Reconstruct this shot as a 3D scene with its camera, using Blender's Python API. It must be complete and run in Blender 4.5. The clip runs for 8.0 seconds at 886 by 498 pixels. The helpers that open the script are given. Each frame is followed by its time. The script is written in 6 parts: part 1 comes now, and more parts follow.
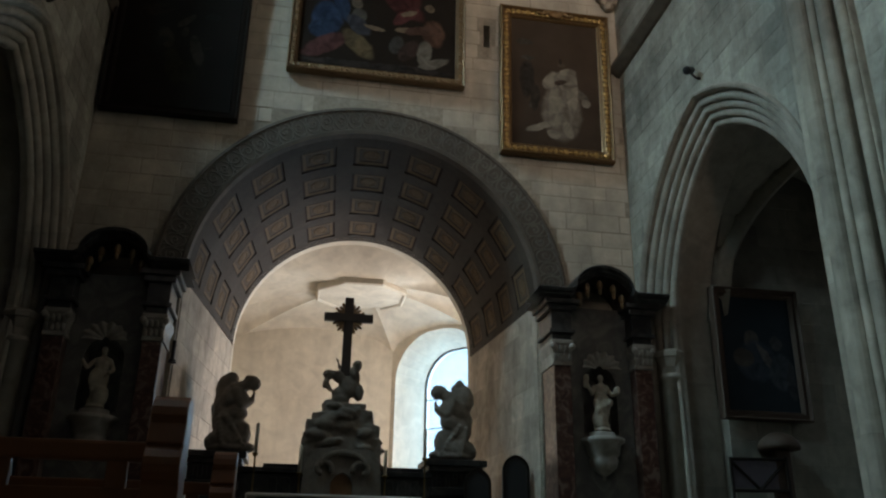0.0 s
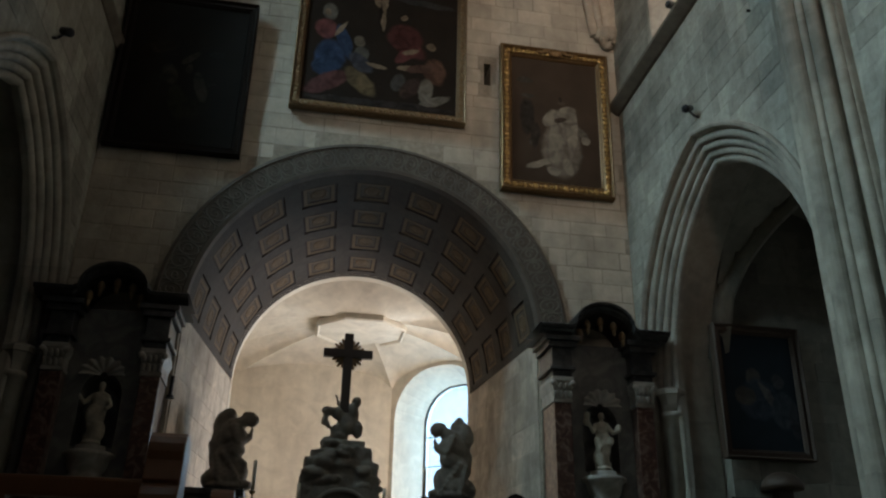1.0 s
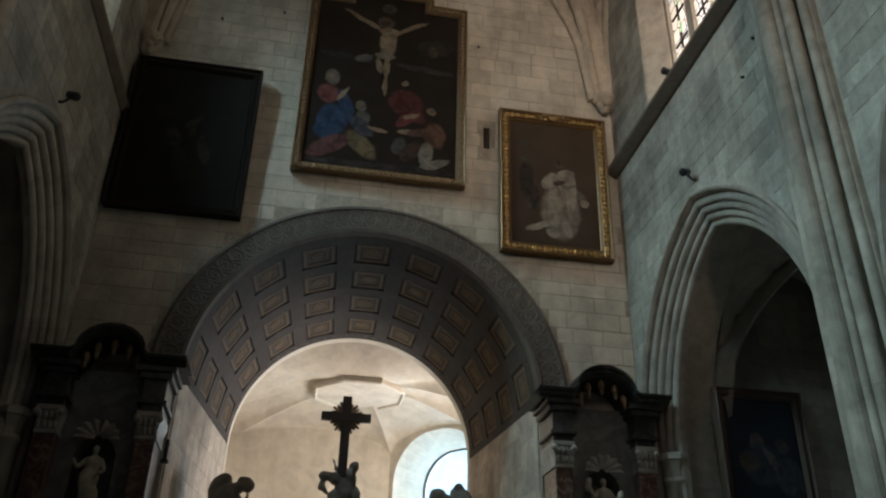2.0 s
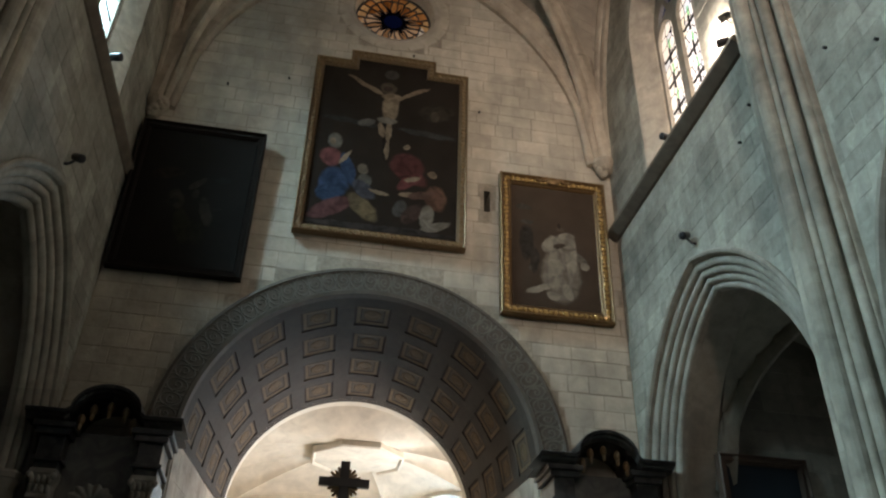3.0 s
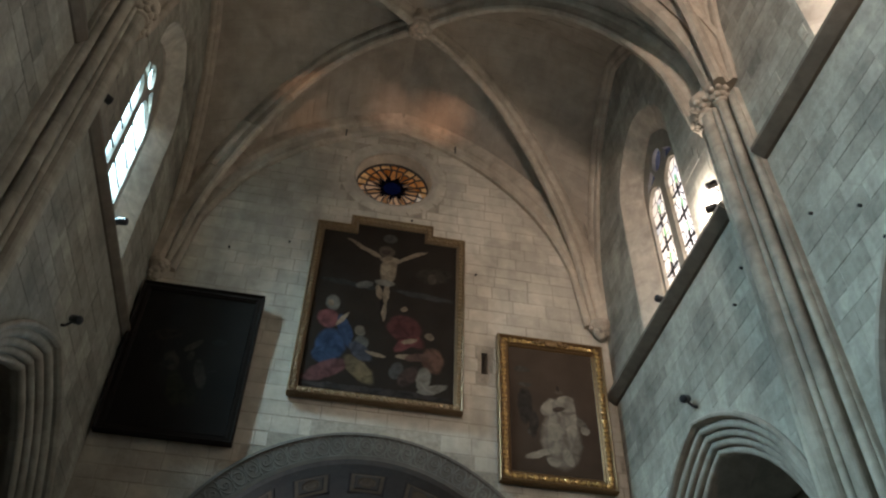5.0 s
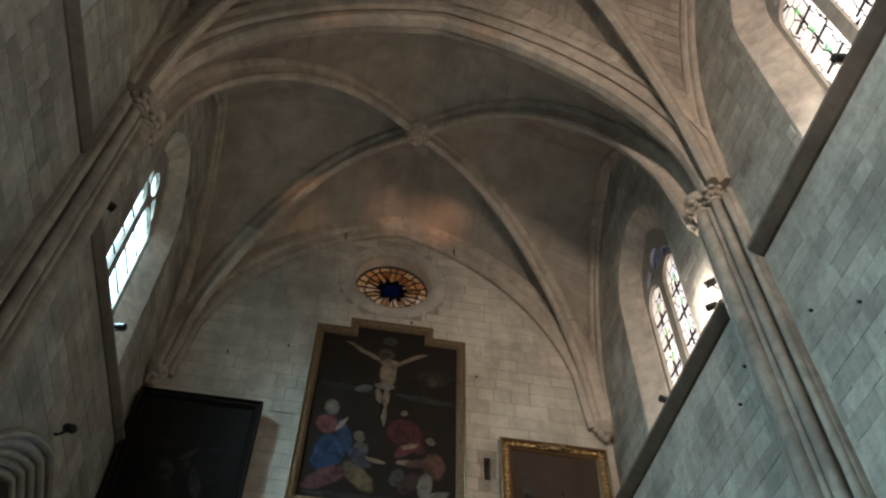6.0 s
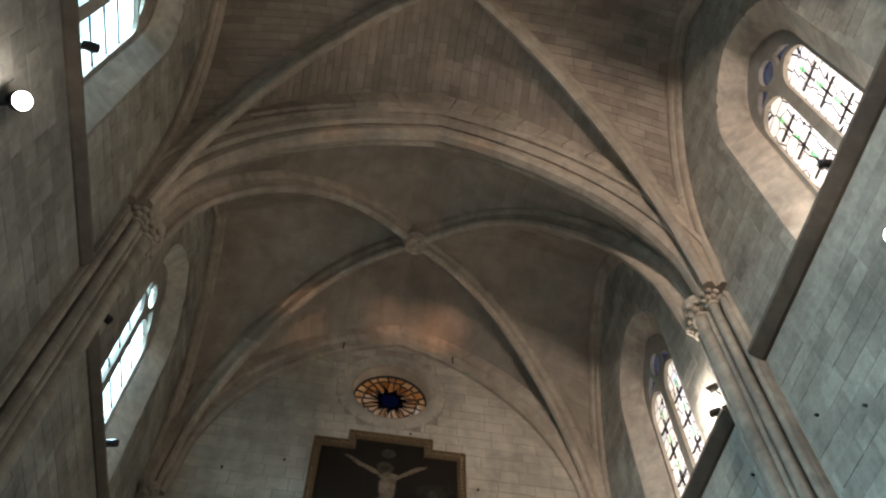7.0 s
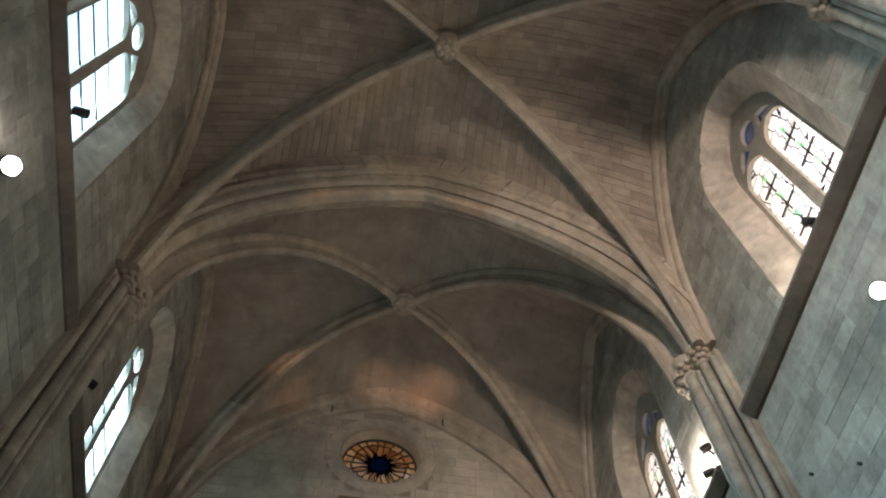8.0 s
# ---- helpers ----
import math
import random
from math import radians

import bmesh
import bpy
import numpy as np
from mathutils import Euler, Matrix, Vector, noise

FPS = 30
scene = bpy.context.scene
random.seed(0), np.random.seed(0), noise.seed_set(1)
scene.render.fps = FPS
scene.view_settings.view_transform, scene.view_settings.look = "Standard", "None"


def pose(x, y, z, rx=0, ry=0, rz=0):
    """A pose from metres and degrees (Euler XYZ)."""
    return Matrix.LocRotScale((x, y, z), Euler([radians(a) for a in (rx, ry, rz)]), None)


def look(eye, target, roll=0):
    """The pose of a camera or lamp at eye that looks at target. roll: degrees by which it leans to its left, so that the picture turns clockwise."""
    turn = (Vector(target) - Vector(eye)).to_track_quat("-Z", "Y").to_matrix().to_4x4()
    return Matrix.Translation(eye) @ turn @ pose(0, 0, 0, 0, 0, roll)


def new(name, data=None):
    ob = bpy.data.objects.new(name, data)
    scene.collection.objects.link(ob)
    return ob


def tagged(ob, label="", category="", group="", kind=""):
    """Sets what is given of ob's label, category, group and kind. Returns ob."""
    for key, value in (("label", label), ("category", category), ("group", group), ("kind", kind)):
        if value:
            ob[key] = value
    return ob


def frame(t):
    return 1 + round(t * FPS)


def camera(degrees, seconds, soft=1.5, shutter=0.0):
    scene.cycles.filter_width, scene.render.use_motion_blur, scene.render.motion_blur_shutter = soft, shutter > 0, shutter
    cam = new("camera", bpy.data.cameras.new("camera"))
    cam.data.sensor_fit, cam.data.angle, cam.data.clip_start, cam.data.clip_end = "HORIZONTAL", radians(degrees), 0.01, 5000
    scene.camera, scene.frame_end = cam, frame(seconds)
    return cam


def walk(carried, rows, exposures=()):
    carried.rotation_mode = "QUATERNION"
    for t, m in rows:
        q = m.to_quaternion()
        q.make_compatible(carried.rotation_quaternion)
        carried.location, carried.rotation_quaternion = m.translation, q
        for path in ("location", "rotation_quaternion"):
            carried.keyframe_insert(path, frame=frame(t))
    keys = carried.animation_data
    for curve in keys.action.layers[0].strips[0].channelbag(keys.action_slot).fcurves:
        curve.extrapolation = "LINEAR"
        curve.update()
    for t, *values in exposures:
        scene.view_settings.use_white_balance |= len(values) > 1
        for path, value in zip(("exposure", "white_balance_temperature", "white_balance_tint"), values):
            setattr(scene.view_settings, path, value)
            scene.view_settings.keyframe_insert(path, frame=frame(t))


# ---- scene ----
cam = camera(57.13, 8.0, soft=2.2)
EYE = (0.0, 0.0, 1.3)
# seconds, turn to the left, tilt upwards, roll
ROWS = [
    (0.0, -9.73, 21.81, 0.93),
    (0.5, -9.68, 22.67, 1.03),
    (1.0, -9.66, 24.34, 1.20),
    (1.5, -9.65, 26.53, 1.25),
    (3.0, -9.41, 33.07, 1.71),
    (3.5, -9.42, 35.62, 1.88),
    (4.0, -9.46, 38.54, 2.01),
    (5.5, -9.09, 47.78, 1.67),
    (6.0, -8.97, 51.57, 1.33),
    (6.5, -8.87, 55.37, 0.97),
    (7.0, -9.04, 59.16, 0.47),
    (7.5, -9.73, 61.78, -0.47),
    (8.0, -10.79, 63.41, -1.61),
]
EXPOSURES = [(t, e, 6750 if t < 5 else 6400, 16) for t, e in ((0.0, -1.2), (1.0, -1.2), (1.5, -1.15), (3.0, -0.45), (3.5, -0.32), (4.0, -0.28), (5.5, -0.55), (6.0, -0.6), (8.0, -0.42))]
walk(cam, [(t, pose(*EYE, 90 + up, 0, turn) @ pose(0, 0, 0, 0, 0, lean)) for t, turn, up, lean in ROWS], EXPOSURES)

# ---------------------------------------------------------------- plan
XL, XR, YE, YW = -3.6, 5.3, 12.0, -7.5      # nave walls, end wall, rear wall
XC = 0.85                                   # nave axis
ZS, RISE = 11.6, 5.6                        # vault springing and rise
BAYS = [(9.4, 2.7), (3.5, 2.7), (-2.4, 2.7), (-8.3, 2.7)]   # middle and half length of each bay
RIBS_Y = [6.27, 0.5, -5.3]                   # transverse arches
ZF = 0.0

# ---------------------------------------------------------------- light
SUN_EL, SUN_AZ = 52.0, 35.0                 # degrees; azimuth from +x towards +y
world = bpy.data.worlds.new("sky")
scene.world = world
world.use_nodes = True
wn = world.node_tree.nodes
sky = wn.new("ShaderNodeTexSky")
sky.sky_type, sky.sun_disc = "NISHITA", False
sky.sun_elevation, sky.sun_rotation = radians(SUN_EL), radians(90 - SUN_AZ)
wn["Background"].inputs["Strength"].default_value = 0.15
world.node_tree.links.new(sky.outputs[0], wn["Background"].inputs["Color"])


def sun_lamp():
    d = bpy.data.lights.new("sun", "SUN")
    d.energy, d.angle, d.color = 2.2, radians(0.5), (1.0, 0.93, 0.82)
    ob = new("sun", d)
    e, a = radians(SUN_EL), radians(SUN_AZ)
    ob.matrix_world = look((0, 0, 0), (-math.cos(e) * math.cos(a), -math.cos(e) * math.sin(a), -math.sin(e)))
    return ob


def sky_and_fill_lamp(eye, target, w, h, watts, color, spread=180):
    d = bpy.data.lights.new("window_and_fill_light", "AREA")
    d.shape, d.size, d.size_y, d.energy, d.color, d.spread = "RECTANGLE", w, h, watts, color, radians(spread)
    ob = new("window_and_fill_light", d)
    ob.matrix_world = look(eye, target)
    return ob


WIN_Y = [9.22, 3.3, -2.6]
sun_lamp()
for wy in WIN_Y:
    sky_and_fill_lamp((XR + 0.8, wy, 12.2), (XR, wy, 12.3), 1.6, 3.6, 50, (1.0, 0.88, 0.72), 170)
    sky_and_fill_lamp((XR + 1.7, wy, 10.35), (XR - 2.0, wy, 13.2), 2.0, 1.4, 50 if wy > 9 else 110, (1.0, 0.87, 0.7), 120)     # added lamp below the sill lifts the vault, standing for daylight off the chapel roof
    sky_and_fill_lamp((XL - 2.4, wy + 0.1, 15.0), (XL, wy + 0.8, 12.9), 2.6, 3.2, 2100, (0.54, 0.87, 1.0), 95)
APSE_LAMP = sky_and_fill_lamp((4.6, 18.9, 5.0), (2.9, 17.4, 4.4), 1.8, 4.2, 380, (0.46, 0.76, 1.0))
# added lamp outside an unseen rear opening, to brighten the end wall
sky_and_fill_lamp((XC - 2.8, YW - 4.0, 10.4), (XC + 2.5, YE, 10.6), 2.4, 2.2, 740, (1.0, 0.86, 0.72), 60)

# ---------------------------------------------------------------- materials
MATS = {}


def shader(name):
    m = bpy.data.materials.new(name)
    m.use_nodes = True
    t = m.node_tree
    return m, t, t.nodes["Principled BSDF"]


def stone(name, a, b, rough=0.85, scale=1.0, bump=0.25, piece=0.18, stain=0.45, stain_col=(0.07, 0.06, 0.05), wear=0.22):
    """Stone with a tone of its own for each piece, broad stains and a fine grain."""
    m, t, p = shader(name)
    N, L = t.nodes.new, t.links.new
    co = N("ShaderNodeTexCoord")
    geo, oi = N("ShaderNodeNewGeometry"), N("ShaderNodeObjectInfo")
    big = N("ShaderNodeTexNoise"); big.inputs["Scale"].default_value = 0.55 * scale; big.inputs["Detail"].default_value = 6
    fine = N("ShaderNodeTexNoise"); fine.inputs["Scale"].default_value = 9 * scale; fine.inputs["Detail"].default_value = 8; fine.inputs["Roughness"].default_value = 0.65
    for n in (big, fine):
        L(geo.outputs["Position"], n.inputs["Vector"])
    add = N("ShaderNodeMath"); add.operation = "ADD"
    L(geo.outputs["Random Per Island"], add.inputs[0]); L(oi.outputs["Random"], add.inputs[1])
    fr = N("ShaderNodeMath"); fr.operation = "FRACT"; L(add.outputs[0], fr.inputs[0])
    mix = N("ShaderNodeMix"); mix.data_type = "RGBA"
    mix.inputs["A"].default_value, mix.inputs["B"].default_value = (*a, 1), (*b, 1)
    L(fine.outputs["Fac"], mix.inputs["Factor"])
    ramp = N("ShaderNodeMapRange"); ramp.inputs["From Min"].default_value = 0.42; ramp.inputs["From Max"].default_value = 0.72
    ramp.inputs["To Max"].default_value = stain
    L(big.outputs["Fac"], ramp.inputs["Value"])
    st = N("ShaderNodeMix"); st.data_type = "RGBA"; st.inputs["B"].default_value = (*stain_col, 1)
    L(mix.outputs["Result"], st.inputs["A"]); L(ramp.outputs["Result"], st.inputs["Factor"])
    tone = N("ShaderNodeMapRange"); tone.inputs["To Min"].default_value = 1 - piece; tone.inputs["To Max"].default_value = 1 + piece
    L(fr.outputs[0], tone.inputs["Value"])
    sm = N("ShaderNodeVectorMath"); sm.operation = "MULTIPLY"; sm.inputs[1].default_value = (2.6, 2.6, 0.45)
    L(geo.outputs["Position"], sm.inputs[0])
    stk = N("ShaderNodeTexNoise"); stk.inputs["Scale"].default_value = 1.0 * scale; stk.inputs["Detail"].default_value = 7; stk.inputs["Roughness"].default_value = 0.6
    L(sm.outputs["Vector"], stk.inputs["Vector"])
    pat = N("ShaderNodeTexNoise"); pat.inputs["Scale"].default_value = 3.6 * scale; pat.inputs["Detail"].default_value = 9; pat.inputs["Distortion"].default_value = 0.8
    L(geo.outputs["Position"], pat.inputs["Vector"])
    av = N("ShaderNodeMath"); av.operation = "ADD"; L(stk.outputs["Fac"], av.inputs[0]); L(pat.outputs["Fac"], av.inputs[1])
    wr = N("ShaderNodeMapRange"); wr.inputs["From Min"].default_value = 0.72; wr.inputs["From Max"].default_value = 1.28
    wr.inputs["To Min"].default_value = 1 - wear; wr.inputs["To Max"].default_value = 1 + wear
    L(av.outputs[0], wr.inputs["Value"])
    tw = N("ShaderNodeMath"); tw.operation = "MULTIPLY"; L(tone.outputs["Result"], tw.inputs[0]); L(wr.outputs["Result"], tw.inputs[1])
    tone = tw
    hsv = N("ShaderNodeHueSaturation"); L(st.outputs["Result"], hsv.inputs["Color"]); L(tone.outputs[0], hsv.inputs["Value"])
    L(hsv.outputs["Color"], p.inputs["Base Color"])
    p.inputs["Roughness"].default_value = rough
    bp = N("ShaderNodeBump"); bp.inputs["Strength"].default_value = bump; bp.inputs["Distance"].default_value = 0.03
    L(fine.outputs["Fac"], bp.inputs["Height"]); L(bp.outputs["Normal"], p.inputs["Normal"])
    return m


def plain(name, col, rough=0.6, metal=0.0, var=0.25, scale=14.0, bump=0.15):
    m, t, p = shader(name)
    N, L = t.nodes.new, t.links.new
    no = N("ShaderNodeTexNoise"); no.inputs["Scale"].default_value = scale; no.inputs["Detail"].default_value = 7
    L(N("ShaderNodeTexCoord").outputs["Object"], no.inputs["Vector"])
    mr = N("ShaderNodeMapRange"); mr.inputs["To Min"].default_value = 1 - var; mr.inputs["To Max"].default_value = 1 + var
    L(no.outputs["Fac"], mr.inputs["Value"])
    hs = N("ShaderNodeHueSaturation"); hs.inputs["Color"].default_value = (*col, 1)
    L(mr.outputs["Result"], hs.inputs["Value"]); L(hs.outputs["Color"], p.inputs["Base Color"])
    p.inputs["Roughness"].default_value, p.inputs["Metallic"].default_value = rough, metal
    bp = N("ShaderNodeBump"); bp.inputs["Strength"].default_value = bump; bp.inputs["Distance"].default_value = 0.01
    L(no.outputs["Fac"], bp.inputs["Height"]); L(bp.outputs["Normal"], p.inputs["Normal"])
    return m


def veined(name, a, b, c, scale=5.0, rough=0.3):
    """Polished marble with blotches and veins."""
    m, t, p = shader(name)
    N, L = t.nodes.new, t.links.new
    co = N("ShaderNodeTexCoord")
    n1 = N("ShaderNodeTexNoise"); n1.inputs["Scale"].default_value = scale; n1.inputs["Detail"].default_value = 8; n1.inputs["Distortion"].default_value = 1.6
    L(co.outputs["Object"], n1.inputs["Vector"])
    rp = N("ShaderNodeValToRGB"); e = rp.color_ramp.elements
    e[0].position, e[0].color = 0.38, (*a, 1)
    e[1].position, e[1].color = 0.62, (*c, 1)
    k = e.new(0.5); k.color = (*b, 1)
    L(n1.outputs["Fac"], rp.inputs["Fac"]); L(rp.outputs["Color"], p.inputs["Base Color"])
    p.inputs["Roughness"].default_value = rough
    return m


def glazing(name, kind):
    """Old window glass: tinted, see-through, with a drawn pattern where it is painted."""
    m, t, p = shader(name)
    N, L = t.nodes.new, t.links.new
    out = t.nodes["Material Output"]
    tr, gl, mx = N("ShaderNodeBsdfTransparent"), N("ShaderNodeBsdfGlossy"), N("ShaderNodeMixShader")
    gl.inputs["Roughness"].default_value = 0.15
    mx.inputs["Fac"].default_value = 0.05
    L(tr.outputs[0], mx.inputs[1]); L(gl.outputs[0], mx.inputs[2]); L(mx.outputs[0], out.inputs["Surface"])
    co = N("ShaderNodeTexCoord")
    if kind == "clear":
        no = N("ShaderNodeTexNoise"); no.inputs["Scale"].default_value = 5
        rp = N("ShaderNodeValToRGB"); e = rp.color_ramp.elements
        e[0].color, e[1].color = (0.75, 0.9, 0.95, 1), (1, 1, 1, 1)
        L(co.outputs["Object"], no.inputs["Vector"]); L(no.outputs["Fac"], rp.inputs["Fac"]); L(rp.outputs["Color"], tr.inputs["Color"])
        tl, m2 = N("ShaderNodeBsdfTranslucent"), N("ShaderNodeMixShader")
        m2.inputs["Fac"].default_value = 0.2
        L(rp.outputs["Color"], tl.inputs["Color"]); L(mx.outputs[0], m2.inputs[1]); L(tl.outputs[0], m2.inputs[2]); L(m2.outputs[0], out.inputs["Surface"])
    else:
        vo = N("ShaderNodeTexVoronoi"); vo.feature = "DISTANCE_TO_EDGE"; vo.inputs["Scale"].default_value = 4.2; vo.inputs["Randomness"].default_value = 0.45
        vc = N("ShaderNodeTexVoronoi"); vc.inputs["Scale"].default_value = 4.2; vc.inputs["Randomness"].default_value = 0.45
        L(co.outputs["Object"], vo.inputs["Vector"]); L(co.outputs["Object"], vc.inputs["Vector"])
        rp = N("ShaderNodeValToRGB"); rp.color_ramp.interpolation = "CONSTANT"; e = rp.color_ramp.elements
        e[0].color, e[1].position, e[1].color = (0.97, 0.97, 0.97, 1), 0.84, (0.7, 0.78, 0.9, 1)
        k = e.new(0.92); k.color = (0.85, 0.9, 0.97, 1)
        k = e.new(0.96); k.color = (0.98, 0.93, 0.8, 1)
        sep = N("ShaderNodeSeparateColor"); L(vc.outputs["Color"], sep.inputs["Color"]); L(sep.outputs["Red"], rp.inputs["Fac"])
        st = N("ShaderNodeMath"); st.operation = "GREATER_THAN"; st.inputs[1].default_value = 0.045
        L(vo.outputs["Distance"], st.inputs[0])
        ml = N("ShaderNodeMix"); ml.data_type = "RGBA"; ml.inputs["A"].default_value = (0.012, 0.012, 0.03, 1)
        L(st.outputs[0], ml.inputs["Factor"]); L(rp.outputs["Color"], ml.inputs["B"]); L(ml.outputs["Result"], tr.inputs["Color"])
        tl, m2 = N("ShaderNodeBsdfTranslucent"), N("ShaderNodeMixShader")
        m2.inputs["Fac"].default_value = 0.45
        L(ml.outputs["Result"], tl.inputs["Color"]); L(mx.outputs[0], m2.inputs[1]); L(tl.outputs[0], m2.inputs[2]); L(m2.outputs[0], out.inputs["Surface"])
    return m


def tinted(name, col, vary=0.3):
    m, t, p = shader(name)
    N, L = t.nodes.new, t.links.new
    tr = N("ShaderNodeBsdfTransparent")
    no = N("ShaderNodeTexNoise"); no.inputs["Scale"].default_value = 6
    L(N("ShaderNodeTexCoord").outputs["Object"], no.inputs["Vector"])
    mr = N("ShaderNodeMapRange"); mr.inputs["To Min"].default_value = 1 - vary; mr.inputs["To Max"].default_value = 1 + vary
    L(no.outputs["Fac"], mr.inputs["Value"])
    hs = N("ShaderNodeHueSaturation"); hs.inputs["Color"].default_value = (*col, 1)
    L(mr.outputs["Result"], hs.inputs["Value"]); L(hs.outputs["Color"], tr.inputs["Color"])
    L(tr.outputs[0], t.nodes["Material Output"].inputs["Surface"])
    return m


def glow(name, col, strength):
    m, t, p = shader(name)
    p.inputs["Emission Color"].default_value = (*col, 1)
    p.inputs["Emission Strength"].default_value = strength
    return m


GLASS_GREEN, GLASS_BLUE = tinted("green_glass", (0.25, 0.7, 0.32)), tinted("blue_pane", (0.12, 0.17, 0.36))
STONE = stone("pale_limestone", (0.54, 0.465, 0.375), (0.36, 0.305, 0.245), stain=0.5, piece=0.17, wear=0.3)
STONE_OLD = stone("grey_limestone", (0.37, 0.345, 0.285), (0.24, 0.222, 0.182), stain=0.6, piece=0.2, scale=1.8, wear=0.22, bump=0.5)
RIB = stone("rib_limestone", (0.47, 0.395, 0.31), (0.32, 0.265, 0.205), piece=0.12, stain=0.45)
PIERSTONE = stone("pier_limestone", (0.39, 0.345, 0.275), (0.26, 0.225, 0.175), piece=0.13, stain=0.5, wear=0.3)
# weathered brown, with the underside's shade put into the colour
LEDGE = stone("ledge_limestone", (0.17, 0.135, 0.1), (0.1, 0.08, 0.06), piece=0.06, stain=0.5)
MOULD = stone("moulding_limestone", (0.37, 0.33, 0.27), (0.25, 0.22, 0.18), piece=0.12, stain=0.4)
WEB = stone("vault_mortar", (0.26, 0.21, 0.165), (0.16, 0.13, 0.1), piece=0.0)
WEBSTONE = stone("vault_stone", (0.36, 0.295, 0.23), (0.26, 0.21, 0.165), piece=0.16, stain=0.55, wear=0.22, scale=0.6)
WEBSMOOTH = stone("smoothed_vault_stone", (0.36, 0.3, 0.235), (0.28, 0.23, 0.18), piece=0.05, stain=0.55, wear=0.22, scale=0.5)
WALLSTONE = stone("cream_limestone", (0.54, 0.475, 0.385), (0.42, 0.365, 0.29), stain=0.5, piece=0.08, wear=0.2, bump=0.45, scale=0.8)
WALLJOINT = stone("crumbled_mortar", (0.52, 0.45, 0.36), (0.16, 0.135, 0.1), piece=0.0, scale=1.6)
PLASTER = stone("white_plaster", (0.7, 0.635, 0.53), (0.61, 0.55, 0.45), scale=1.0, stain=0.45, stain_col=(0.4, 0.34, 0.26), bump=0.12, wear=0.14, piece=0.02)
# limestone with the chapels' shade put into a darker base colour
SHADED_STONE = stone("shaded_limestone", (0.26, 0.24, 0.19), (0.17, 0.157, 0.125))
FLOOR = stone("floor_stone", (0.3, 0.255, 0.2), (0.2, 0.17, 0.13))
BANDGREY = stone("painted_grey_band", (0.125, 0.102, 0.08), (0.075, 0.062, 0.05), piece=0.04)
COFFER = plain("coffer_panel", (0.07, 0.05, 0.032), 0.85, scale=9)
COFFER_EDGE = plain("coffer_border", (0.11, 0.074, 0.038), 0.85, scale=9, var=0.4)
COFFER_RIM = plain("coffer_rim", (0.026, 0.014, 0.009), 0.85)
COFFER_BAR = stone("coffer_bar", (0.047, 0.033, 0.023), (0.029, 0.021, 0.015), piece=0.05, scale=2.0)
GLASS_CLEAR = glazing("clear_glass", "clear")
GLASS_LEADED = glazing("leaded_glass", "leaded")
IRON = plain("black_iron", (0.02, 0.02, 0.022), 0.5, 0.6)
LEAD = plain("lead_came", (0.04, 0.04, 0.045), 0.6, 0.5)

# ---------------------------------------------------------------- mesh helpers


def part(name, bm, mat, parent=None, label="", smooth=False, recalc=True):
    """Links a bmesh as one mesh object, under a thing or alone."""
    if recalc:
        bmesh.ops.recalc_face_normals(bm, faces=bm.faces)
    me = bpy.data.meshes.new(name)
    bm.to_mesh(me)
    bm.free()
    for mm in (mat if isinstance(mat, (list, tuple)) else [mat]):
        me.materials.append(mm)
    if smooth:
        me.polygons.foreach_set("use_smooth", [True] * len(me.polygons))
    ob = new(name, me)
    ob.parent = parent
    if label:
        ob["label"] = label
    return ob


def fixed(name, bm, mat, label, category, smooth=False):
    return tagged(part(name, bm, mat, smooth=smooth), label, category, kind="structure")


def thing(name, label, category, at=(0, 0, 0), group="", rz=0):
    ob = new(name)
    ob.matrix_basis = pose(*at, 0, 0, rz)
    return tagged(ob, label, category, group)


def box(bm, x0, x1, y0, y1, z0, z1, bevel=0.0):
    m = Matrix.Translation(((x0 + x1) / 2, (y0 + y1) / 2, (z0 + z1) / 2)) @ Matrix.Diagonal((x1 - x0, y1 - y0, z1 - z0, 1))
    vs = bmesh.ops.create_cube(bm, size=1, matrix=m)["verts"]
    if bevel:
        es = list({e for v in vs for e in v.link_edges})
        bmesh.ops.bevel(bm, geom=es, offset=bevel, segments=2, affect="EDGES", profile=0.6)
    return bm


def B():
    return bmesh.new()


def boxed(*a, **k):
    return box(B(), *a, **k)


def cyl(bm, p, q, r0, r1=None, n=16):
    p, q = Vector(p), Vector(q)
    d = q - p
    m = Matrix.Translation((p + q) / 2) @ d.to_track_quat("Z", "Y").to_matrix().to_4x4()
    bmesh.ops.create_cone(bm, cap_ends=True, segments=n, radius1=r0, radius2=r0 if r1 is None else r1, depth=d.length, matrix=m)
    return bm


def ball(bm, c, r, rot=(0, 0, 0), u=16, v=10):
    m = Matrix.Translation(c) @ Euler([radians(a) for a in rot]).to_matrix().to_4x4() @ Matrix.Diagonal((*(r if hasattr(r, "__len__") else (r, r, r)), 1))
    bmesh.ops.create_uvsphere(bm, u_segments=u, v_segments=v, radius=1, matrix=m)
    return bm


